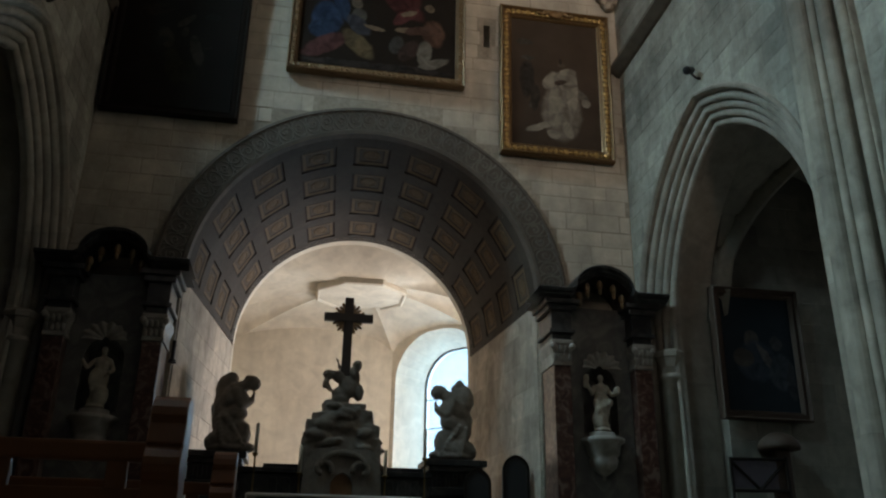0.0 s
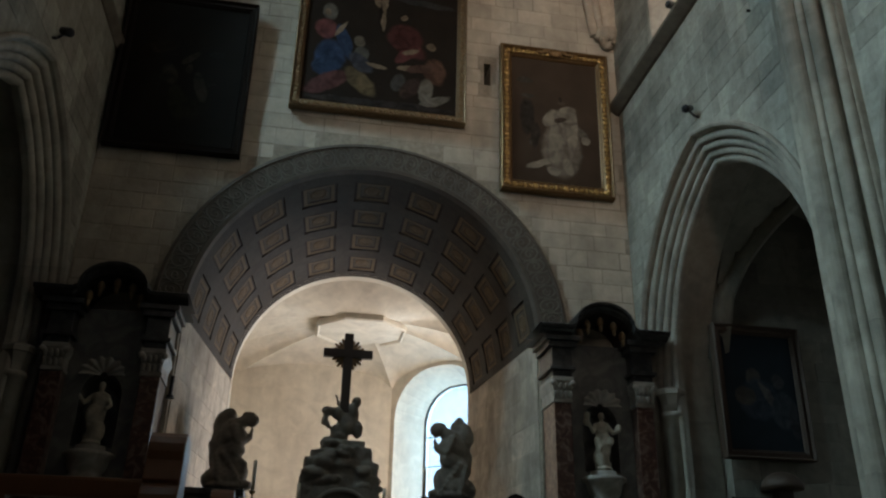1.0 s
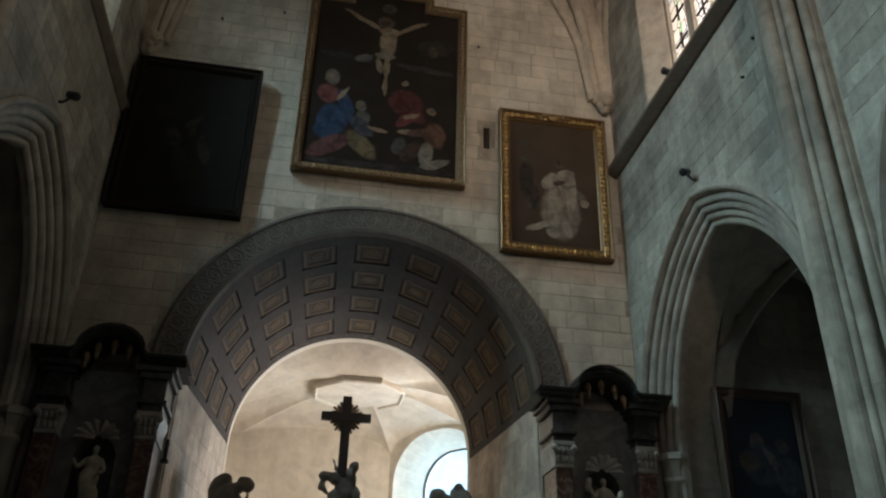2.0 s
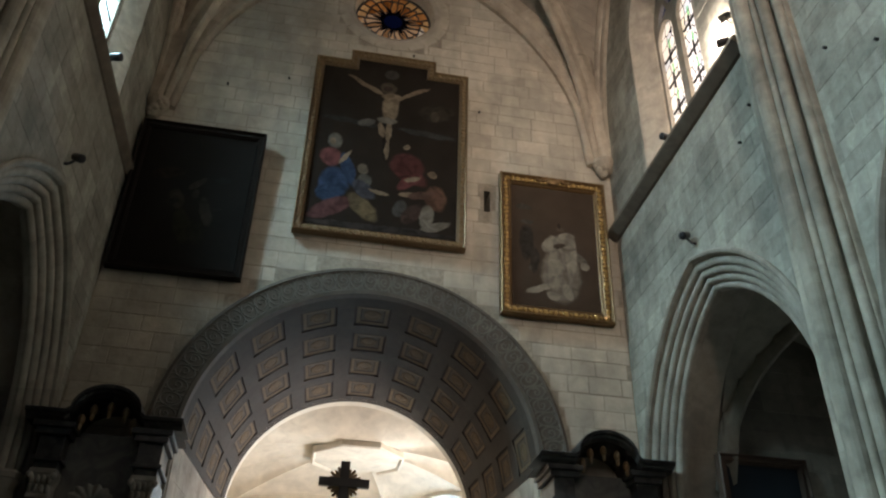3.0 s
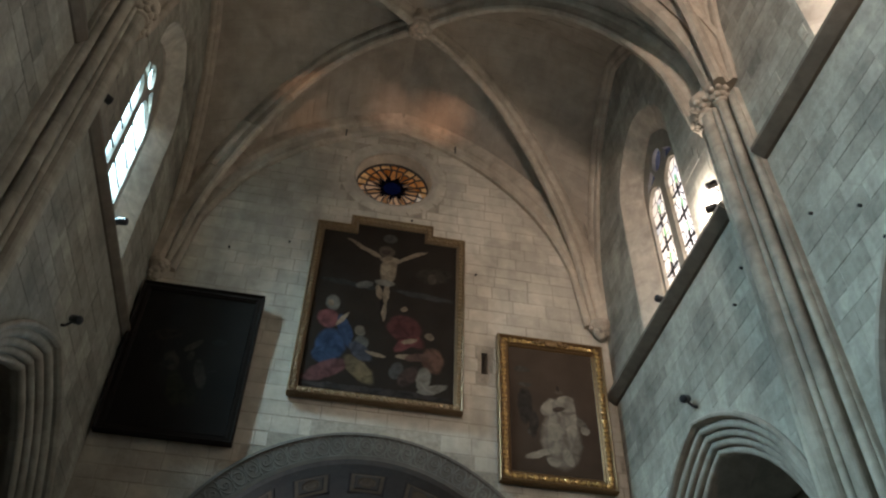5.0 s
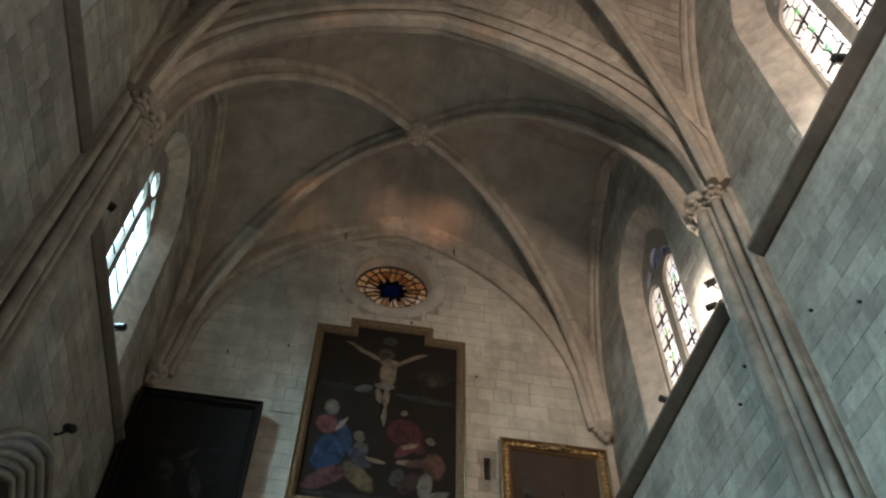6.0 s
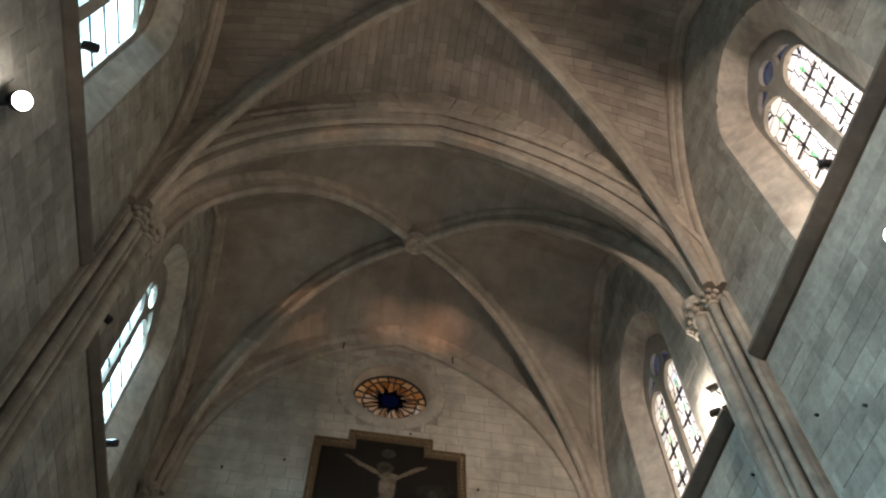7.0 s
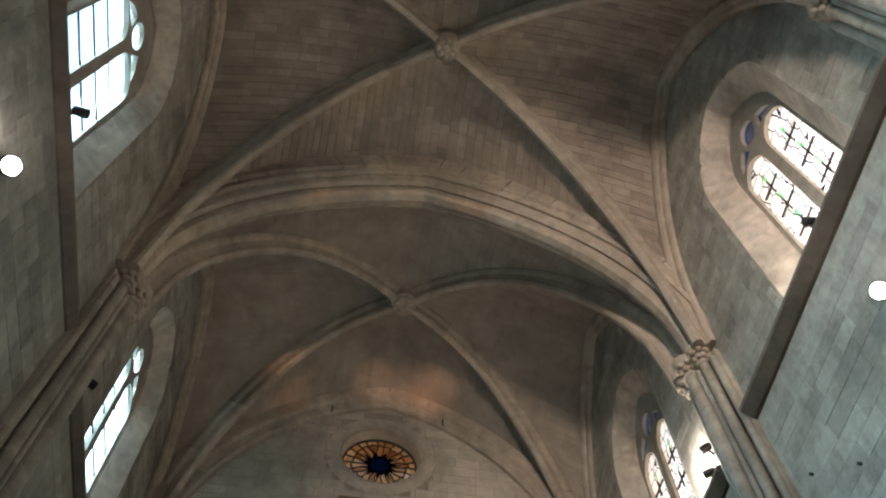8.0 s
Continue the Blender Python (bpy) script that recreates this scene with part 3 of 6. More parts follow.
rib("rib_wall_east", lambda w: (nave_x(w * 0.985), YE - 0.06, ZS + RISE * profile01(abs(w)) - 0.02), RIB_PROF, "moulded wall rib round the top of the end wall")
TRANS = [(-0.42, 1.0), (-0.42, 0.3), (-0.36, 0.27), (-0.34, 0.12), (-0.4, 0.08), (-0.36, 0.02), (-0.3, 0.04), (-0.27, -0.12), (-0.2, -0.16), (-0.15, -0.12), (-0.13, -0.26), (-0.07, -0.32), (0.07, -0.32), (0.13, -0.26), (0.15, -0.12), (0.2, -0.16), (0.27, -0.12), (0.3, 0.04), (0.36, 0.02), (0.4, 0.08), (0.34, 0.12), (0.36, 0.27), (0.42, 0.3), (0.42, 1.0)]
for k, y in enumerate(RIBS_Y):
    rib("rib_transverse_%d" % (k + 1), lambda w: (nave_x(w), y, ZS + (RISE - 0.68) * profile01(abs(w))), TRANS, "broad moulded transverse arch of the nave vault", 64)

# ---------------------------------------------------------------- sanctuary arch, coffered vault and apse
bm = B()
rows = []
for r, d in ((ARC_R1, 0.0), (ARC_R1 + 0.015, -0.04), (ARC_R1 - 0.04, -0.055), (ARC_R1 - 0.06, -0.03), (ARC_R0 + 0.08, -0.03), (ARC_R0 + 0.05, -0.055), (ARC_R0 - 0.01, -0.045), (ARC_R0 - 0.02, 0.12)):
    rows.append([on_end(u, v, d) for u, v in rounded(ARC_C, r, ARC_Z, 48)])
grid_faces(bm, rows)
archivolt = fixed("sanctuary_archivolt", bm, BANDGREY, "grey painted arch band with scrolling leaf ornament", "arch", smooth=False)
SCROLL = stone("scroll_ornament", (0.185, 0.165, 0.135), (0.1, 0.09, 0.075), piece=0.05)
bm = B()
STRAP = [(-0.018, -0.01), (-0.006, 0.006), (0.006, 0.006), (0.018, -0.01)]
rm = (ARC_R0 + ARC_R1) / 2 + 0.01


def on_band(a, tan, rad):
    """A point of the arch band: tan along it and rad outwards from its middle line, at the angle a."""
    return (ARC_C - (rm + rad) * math.cos(a) + tan * math.sin(a), YE - 0.036, ARC_Z + (rm + rad) * math.sin(a) + tan * math.cos(a))


for k in range(40):
    a, turn = math.pi * (k + 0.5) / 40, 1 if k % 2 else -1
    ring = [on_band(a, 0.105 * math.cos(b), 0.16 * math.sin(b)) for b in [2 * math.pi * i / 16 for i in range(17)]]
    sweep(bm, ring, STRAP, [(0, -1, 0)] * 17, False)
    curl = [on_band(a, r * math.cos(b), turn * r * math.sin(b)) for r, b in [(0.085 - 0.0055 * i, 0.55 * i + k) for i in range(14)]]
    sweep(bm, curl, STRAP, [(0, -1, 0)] * 14, False)
    for t in (-1, 1):
        leaf = [on_band(a + math.pi / 80, t * 0.03 * math.sin(w * 3), t * (0.02 + 0.17 * w)) for w in (0, 0.25, 0.5, 0.75, 1)]
        sweep(bm, leaf, STRAP, [(0, -1, 0)] * 5, False)
part("scroll_relief", bm, SCROLL, archivolt, "raised leaf scrolls")

YF, FAR_C, FAR_R = 15.7, 0.95, 2.33
Y0 = YE + 0.1


def barrel(ang, f, lift=0.0):
    """A point of the tapering vault: ang from the north foot, f from front to back."""
    c, r = ARC_C + (FAR_C - ARC_C) * f, ARC_R0 - 0.02 + (FAR_R - ARC_R0 + 0.02) * f + lift
    a = radians(ang)
    return (c - r * math.cos(a), Y0 + (YF - Y0) * f, ARC_Z + r * math.sin(a))


NC, NR = 9, 4
bm = B()
fr = [0.03 + 0.94 * i / NR for i in range(NR + 1)]
cells = []


def strip(bm, a0, a1, f0, f1, l0=0.0, l1=None, n=4):
    l1 = l0 if l1 is None else l1
    for i in range(n):
        p, q = a0 + (a1 - a0) * i / n, a0 + (a1 - a0) * (i + 1) / n
        bm.faces.new([bm.verts.new(barrel(*k)) for k in ((p, f0, l0), (q, f0, l0), (q, f1, l1), (p, f1, l1))])


def side(bm, a, f0, f1, l0, l1):
    bm.faces.new([bm.verts.new(barrel(*k)) for k in ((a, f0, l0), (a, f1, l0), (a, f1, l1), (a, f0, l1))])


strip(bm, 0, 180, 0.0, fr[0], n=36)
strip(bm, 0, 180, fr[-1], 1.0, n=36)
for c in range(NC):
    a0, a1 = 180 * c / NC, 180 * (c + 1) / NC
    b0, b1 = a0 + 3.2, a1 - 3.2
    strip(bm, a0, b0, fr[0], fr[-1], n=2)
    strip(bm, b1, a1, fr[0], fr[-1], n=2)
    for r in range(NR):
        f0, f1 = fr[r], fr[r + 1]
        g0, g1 = f0 + 0.037, f1 - 0.037
        strip(bm, b0, b1, f0, g0)
        strip(bm, b0, b1, g1, f1)
        D1 = 0.03
        side(bm, b0, g0, g1, 0, D1), side(bm, b1, g0, g1, 0, D1)
        for i in range(4):
            p, q = b0 + (b1 - b0) * i / 4, b0 + (b1 - b0) * (i + 1) / 4
            for g in (g0, g1):
                bm.faces.new([bm.verts.new(barrel(*k)) for k in ((p, g, 0), (q, g, 0), (q, g, D1), (p, g, D1))])
        strip(bm, b0, b1, g0, g1, D1)
        cells.append((b0, b1, g0, g1))
bmesh.ops.remove_doubles(bm, verts=bm.verts, dist=0.0005)
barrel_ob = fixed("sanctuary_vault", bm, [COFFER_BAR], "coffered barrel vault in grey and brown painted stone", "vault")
fixed("sanctuary_vault_shell", loft(B(), [[barrel(180 * i / 24, f, 0.3) for i in range(25)] for f in (0, 1)], False), SHADED_STONE, "rough back of the coffered vault", "vault")
for b0, b1, g0, g1 in cells:
    am, gm = (b0 + b1) / 2, (g0 + g1) / 2
    da, dg = (b1 - b0) / 2, (g1 - g0) / 2
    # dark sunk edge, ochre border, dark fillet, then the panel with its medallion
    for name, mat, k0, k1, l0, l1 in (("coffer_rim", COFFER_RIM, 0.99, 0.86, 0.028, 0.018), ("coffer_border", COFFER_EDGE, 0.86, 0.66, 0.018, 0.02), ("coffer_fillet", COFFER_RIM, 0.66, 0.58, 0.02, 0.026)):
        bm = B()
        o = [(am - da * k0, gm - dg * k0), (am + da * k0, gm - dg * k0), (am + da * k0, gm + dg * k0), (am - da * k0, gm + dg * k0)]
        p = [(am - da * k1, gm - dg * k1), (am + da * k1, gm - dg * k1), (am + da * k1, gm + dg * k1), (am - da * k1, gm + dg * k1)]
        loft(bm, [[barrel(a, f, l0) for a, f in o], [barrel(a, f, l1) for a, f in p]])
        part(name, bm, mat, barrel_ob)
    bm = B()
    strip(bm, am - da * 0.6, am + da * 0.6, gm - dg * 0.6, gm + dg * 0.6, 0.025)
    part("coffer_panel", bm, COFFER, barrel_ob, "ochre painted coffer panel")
    bm = B()
    n = 16
    loops = []
    for k, l in ((0.46, 0.024), (0.42, 0.014), (0.34, 0.014), (0.3, 0.023), (0.16, 0.016), (0.03, 0.012)):
        loops.append([barrel(am + da * k * (1 + 0.12 * (i % 2)) * math.cos(2 * math.pi * i / n), gm + dg * k * (1 + 0.12 * (i % 2)) * math.sin(2 * math.pi * i / n), l) for i in range(n)])
    loft(bm, loops)
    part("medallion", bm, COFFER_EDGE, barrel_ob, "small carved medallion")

# jamb walls of the sanctuary below the vault
def jamb(name, s):
    xa, xb = ARC_C + s * (ARC_R0 - 0.02), FAR_C + s * FAR_R
    ya = YE + 0.1
    bm = B()
    loop = [(xa, ya), (xb, YF + 0.2), (xb + s * 0.5, YF + 0.2), (xa + s * 0.5, ya)]
    loft(bm, [[(x, y, z) for x, y in loop] for z in (0.5, ARC_Z + 0.02)])
    fixed(name, bm, STONE, "plain limestone wall beside the high altar", "wall")
    L = math.hypot(xb - xa, YF - ya)
    ex, ey = (xb - xa) / L, (YF - ya) / L
    def put(u, v, d):
        return (xa + ex * u + s * d * ey, ya + ey * u - s * d * ex, v)
    return put


fixed("sanctuary_wall_east", plate(B(), [(-3.5, 0.5), (5.6, 0.5), (5.6, 9.3), (-3.5, 9.3)], [rounded(FAR_C, FAR_R, ARC_Z, 36, 0.502)], lambda u, v, d: (u, YF + d, v), 0.0, 0.22), PLASTER, "pale wall round the apse opening", "wall")
JAMB_S, JAMB_N = jamb("sanctuary_wall_south", 1), jamb("sanctuary_wall_north", -1)
fixed("sanctuary_floor", boxed(XL, XR, 9.0, YF + 5, 0.55, 1.1), FLOOR, "raised stone floor of the sanctuary", "floor")

AP = [(4.1, 15.92), (4.1, 17.6), (2.12, 19.45), (-1.8, 19.45), (-2.7, 18.2), (-2.7, 15.92)]
AC = (1.15, 17.7, 7.36)
ap_z = 6.35


def apse_wall(i):
    (xa, ya), (xb, yb) = AP[i], AP[i + 1]
    L = math.hypot(xb - xa, yb - ya)
    e = Vector(((xb - xa) / L, (yb - ya) / L, 0))
    n = Vector((e.y, -e.x, 0))
    return L, lambda u, v, d: tuple(Vector((xa, ya, 0)) + e * u + n * d + Vector((0, 0, v)))


for i in range(5):
    L, put = apse_wall(i)
    holes = []
    if i == 0:
        holes = [[(0.35, 2.4), (1.35, 2.4), (1.35, 5.6), (0.35, 5.6)]]
        sky_and_fill_lamp(put(0.85, 4.2, 0.6), put(0.85, 4.3, -1), 1.0, 3.2, 700, (1.0, 0.93, 0.86))
    if i == 1:
        w_o = pointed(L / 2 - 0.02, L / 2 - 0.1, 5.6, 6.75, 8, 2.2)
        holes = [w_o]
    bm = plate(B(), [(0, 0.5), (L, 0.5), (L, 9), (0, 9)], holes, put, 0.0, 0.2)
    fixed("apse_wall_%d" % (i + 1), bm, PLASTER, "cream limewashed apse wall with faint stains", "wall")
    if i == 1:
        c = L / 2
        w_i = pointed(c, L / 2 - 0.34, 5.6, 6.5, 8, 2.6)
        ob = fixed("window_apse", loft(B(), [[put(u, v, d) for u, v in w] for w, d in ((w_o, -0.004), (w_i, 0.95), (w_i, 1.15), (w_o, 1.15))]), PLASTER, "deep splayed apse window full of daylight", "window")
        bm = B()
        bm.faces.new([bm.verts.new(put(u, v, 1.02)) for u, v in w_i])
        part("pane", bm, GLASS_CLEAR, ob).visible_shadow = False
        for z in (3.2, 3.9, 4.6, 5.3):
            part("glazing_bar", cyl(B(), put(w_i[0][0], z, 1.0), put(w_i[-1][0], z, 1.0), 0.012, n=8), IRON, ob)
        part("window_frame", sweep(B(), [put(u, v, 0.98) for u, v in w_i], [(-0.03, -0.03), (0.03, -0.03), (0.03, 0.03), (-0.03, 0.03)], [tuple(Vector(put(0, 0, 1)) - Vector(put(0, 0, 0)))] * len(w_i)), IRON, ob)
        p, q = Vector(put(c + 0.35, 4.9, 1.25)), Vector(put(c + 0.35, 4.85, 0))
        APSE_LAMP.matrix_world = look(p, q)
    # vault cell above this wall
    rows = []
    for k in range(9):
        t = k / 8
        row = []
        for j in range(17):
            sx = -1 + 2 * j / 16
            zl = ap_z + 0.5 * profile01(abs(sx))
            w = Vector(put(L * (sx + 1) / 2, zl, 0))
            z = zl + (AC[2] - zl) * math.sin(t * math.pi / 2) ** 1.0
            row.append((w.x + (AC[0] - w.x) * t, w.y + (AC[1] - w.y) * t, z))
        rows.append(row)
    bm = B()
    grid_faces(bm, rows)
    bmesh.ops.remove_doubles(bm, verts=bm.verts, dist=0.002)
    fixed("apse_vault_%d" % (i + 1), bm, PLASTER, "cream plastered vault cell of the apse", "vault", smooth=True)
bm = B()
rows = []
for k in range(9):
    t = k / 8
    row = []
    for j in range(17):
        sx = -1 + 2 * j / 16
        x, y, z = 0.7 + 3.4 * sx, 15.92, ap_z + 1.4 * profile01(abs(sx))
        row.append((x + (AC[0] - x) * t, y + (AC[1] - y) * t, (z + (AC[2] - 0.14 - z) * min(1.0, t / 0.45)) * (1 - abs(sx) ** 3) + (z + (AC[2] - z) * math.sin(t * math.pi / 2)) * abs(sx) ** 3))
    rows.append(row)
grid_faces(bm, rows)
bmesh.ops.remove_doubles(bm, verts=bm.verts, dist=0.002)
fixed("apse_vault_front", bm, PLASTER, "cream plastered vault cell of the apse", "vault", smooth=True)
# out-of-view cover, added to shut daylight out over the apse
fixed("apse_roof", boxed(-3.2, 4.6, 15.9, 20.2, 9.0, 9.2), SHADED_STONE, "unseen slab that keeps daylight out of the apse", "roof")
oct_pts = [(AC[0] + 1.04 * math.cos(radians(22.5 + 45 * k)), AC[1] + 1.04 * math.sin(radians(22.5 + 45 * k)), AC[2] - 0.21) for k in range(9)]
fixed("apse_crown_panel", plate(B(), [p[:2] for p in oct_pts[:8]], [], lambda u, v, d: (u, v, AC[2] - 0.2 + d), 0.0, 0.03), PLASTER, "flat octagonal plaster panel at the apse vault's crown", "panel")
fixed("apse_keystone_ring", sweep(B(), oct_pts, [(-0.04, 0.1), (-0.04, -0.01), (0, -0.04), (0.04, -0.01), (0.04, 0.1)], [(0, 0, 1)] * 9), PLASTER, "octagonal moulded frame at the apse vault's crown", "moulding")

# ---------------------------------------------------------------- rose window
ORANGE, BLUE, AMBER = tinted("orange_glass", (0.55, 0.23, 0.07), 0.5), tinted("blue_glass", (0.006, 0.008, 0.025)), tinted("amber_glass", (0.85, 0.42, 0.16), 0.4)
PALEAMBER = tinted("pale_amber_glass", (1.0, 0.66, 0.34))
sky_and_fill_lamp((ROSE[0], YE + 0.95, ROSE[1] + 0.9), (ROSE[0], YE, ROSE[1] + 0.9), 2.6, 3.2, 34, (1, 0.95, 0.9))
bm = B()
loft(bm, [[on_end(*p, d) for p in circle(ROSE, r, 48)] for r, d in ((1.02, 0.0), (1.02, -0.006), (0.98, -0.008), (0.9, -0.006), (0.86, 0.03), (0.83, 0.3), (0.83, 0.5))])
rose = fixed("window_rose", bm, WALLSTONE, "round stained-glass window of amber rays round a dark blue heart", "window")
GY = YE + 0.3
NP = 22
rr = random.Random(8)
CAME = [(-0.015, -0.012), (0.015, -0.012), (0.015, 0.012), (-0.015, 0.012)]


def rose_at(r, a):
    return (ROSE[0] + r * math.cos(a), GY, ROSE[1] + r * math.sin(a))


lean = [rr.uniform(-0.07, 0.07) for k in range(NP + 1)]
inner = [rr.uniform(0.28, 0.38) if k % 2 else rr.uniform(0.4, 0.56) for k in range(NP)]
for k in range(NP):
    a0, a1 = 2 * math.pi * k / NP, 2 * math.pi * (k + 1) / NP
    l0, l1 = lean[k], lean[(k + 1) % NP]
    am = (a0 + a1) / 2
    mid = rr.uniform(0.56, 0.64)
    for pts, mat, label in (([(0.2, a0), (0.4, a0 + l0), (mid, a0 - l0), (mid + 0.02, am), (mid, a1 - l1), (0.4, a1 + l1), (0.2, a1)], AMBER if k % 3 else ORANGE, "amber glass ray"),
                            ([(mid, a0 - l0), (0.83, a0), (0.83, am), (0.83, a1), (mid, a1 - l1), (mid + 0.02, am)], PALEAMBER if (k * 5) % 7 < 4 else AMBER, "pale amber glass pane")):
        bm = B()
        bm.faces.new([bm.verts.new(rose_at(*q)) for q in pts])
        part("pane", bm, mat, rose, label).visible_shadow = False
    bm = B()
    bm.faces.new([bm.verts.new((x, y - 0.012, z)) for x, y, z in (rose_at(0.0, am), rose_at(0.25, a0 - 0.06), rose_at(inner[k], am + l0), rose_at(0.25, a1 + 0.06))])
    part("pane", bm, BLUE, rose, "deep blue glass flame")
    part("lead_came", sweep(B(), [rose_at(0.26, a0 + 0.04), rose_at(0.4, a0 + l0), rose_at(mid, a0 - l0), rose_at(0.83, a0)], CAME, [(0, -1, 0)] * 4), LEAD, rose)
    part("lead_came", sweep(B(), [rose_at(mid, a0 - l0), rose_at(mid + 0.03, am), rose_at(mid, a1 - l1)], CAME, [(0, -1, 0)] * 3), LEAD, rose)
pts = [rose_at(0.815, 2 * math.pi * i / 40) for i in range(41)]
part("lead_came", sweep(B(), pts, [(-0.022, -0.02), (0.022, -0.02), (0.022, 0.02), (-0.022, 0.02)], [(0, -1, 0)] * 41), LEAD, rose)
bm = B()
for k in range(20):   # dressed stones round the opening
    a = 2 * math.pi * (k + 0.5) / 20
    m = Matrix.Translation(on_end(ROSE[0] + 1.09 * math.cos(a), ROSE[1] + 1.09 * math.sin(a), 0.0)) @ Matrix.Rotation(-a, 4, "Y") @ Matrix.Diagonal((0.2, 0.03, 0.335, 1))
    bmesh.ops.create_cube(bm, size=1, matrix=m)
part("voussoir_ring", bm, WALLSTONE, rose, "radiating dressed stones")

# ---------------------------------------------------------------- pictures
GILT = plain("gilt_wood", (0.17, 0.1, 0.042), 0.45, 0.6, 0.5, 26, 0.5)
GILT_BRIGHT = plain("bright_gilt_leaf", (0.36, 0.23, 0.085), 0.35, 0.8, 0.6, 30, 0.4)
GILT_DULL = plain("dull_gilt_wood", (0.21, 0.14, 0.075), 0.42, 0.55, 0.5, 26, 0.4)
BLACKWOOD = plain("black_stained_wood", (0.014, 0.01, 0.008), 0.6)
BLACKWOOD.node_tree.nodes["Principled BSDF"].inputs["Specular IOR Level"].default_value = 0.12
BROWNWOOD = plain("dark_brown_wood", (0.045, 0.024, 0.013), 0.7)


def canvas(name, ground, blobs, w, h):
    """Old oil paint: soft shapes (x, z, half width, half height, turn, colour) on a dark ground."""
    m, t, p = shader(name)
    N, L = t.nodes.new, t.links.new
    co = N("ShaderNodeTexCoord")
    no = N("ShaderNodeTexNoise"); no.inputs["Scale"].default_value = 4.0; no.inputs["Detail"].default_value = 5
    L(co.outputs["Object"], no.inputs["Vector"])
    wob = N("ShaderNodeVectorMath"); wob.operation = "MULTIPLY_ADD"; wob.inputs[1].default_value = (0.12, 0, 0.12)
    off = N("ShaderNodeVectorMath"); off.operation = "SUBTRACT"; off.inputs[1].default_value = (0.5, 0.5, 0.5)
    L(no.outputs["Color"], off.inputs[0]); L(off.outputs[0], wob.inputs[0]); L(co.outputs["Object"], wob.inputs[2])
    g2 = N("ShaderNodeTexNoise"); g2.inputs["Scale"].default_value = 1.6; g2.inputs["Detail"].default_value = 6
    L(co.outputs["Object"], g2.inputs["Vector"])
    base = N("ShaderNodeMix"); base.data_type = "RGBA"
    base.inputs["A"].default_value = (*[c * 0.6 for c in ground], 1); base.inputs["B"].default_value = (*[c * 1.6 for c in ground], 1)
    L(g2.outputs["Fac"], base.inputs["Factor"])
    cur = base.outputs["Result"]
    fine = N("ShaderNodeTexNoise"); fine.inputs["Scale"].default_value = 5.0; fine.inputs["Detail"].default_value = 4; fine.inputs["Distortion"].default_value = 0.9
    L(co.outputs["Object"], fine.inputs["Vector"])
    for x, z, a, b, turn, col in blobs:
        mp = N("ShaderNodeMapping"); mp.vector_type = "TEXTURE"
        mp.inputs["Location"].default_value = (x, 0, z)
        mp.inputs["Rotation"].default_value = (0, radians(turn), 0)
        mp.inputs["Scale"].default_value = (a * 0.98, 1, b * 0.95)
        L(wob.outputs["Vector"], mp.inputs["Vector"])
        fl = N("ShaderNodeVectorMath"); fl.operation = "MULTIPLY"; fl.inputs[1].default_value = (1, 0, 1)
        ln = N("ShaderNodeVectorMath"); ln.operation = "LENGTH"
        L(mp.outputs["Vector"], fl.inputs[0]); L(fl.outputs["Vector"], ln.inputs[0])
        mr = N("ShaderNodeMapRange"); mr.interpolation_type = "SMOOTHSTEP"
        mr.inputs["From Min"].default_value, mr.inputs["From Max"].default_value = 1.22, 0.88
        L(ln.outputs["Value"], mr.inputs["Value"])
        sh = N("ShaderNodeMapRange"); sh.inputs["From Min"].default_value = 0.3; sh.inputs["From Max"].default_value = 0.7; sh.inputs["To Min"].default_value = 0.55; sh.inputs["To Max"].default_value = 1.4
        L(fine.outputs["Fac"], sh.inputs["Value"])
        hs = N("ShaderNodeHueSaturation"); hs.inputs["Saturation"].default_value = 0.82; hs.inputs["Color"].default_value = (*[c * 0.3 for c in col], 1); L(sh.outputs["Result"], hs.inputs["Value"])
        mx = N("ShaderNodeMix"); mx.data_type = "RGBA"
        L(mr.outputs["Result"], mx.inputs["Factor"]); L(cur, mx.inputs["A"]); L(hs.outputs["Color"], mx.inputs["B"])
        cur = mx.outputs["Result"]
    L(cur, p.inputs["Base Color"])
    p.inputs["Roughness"].default_value = 0.7
    p.inputs["Specular IOR Level"].default_value = 0.08
    return m


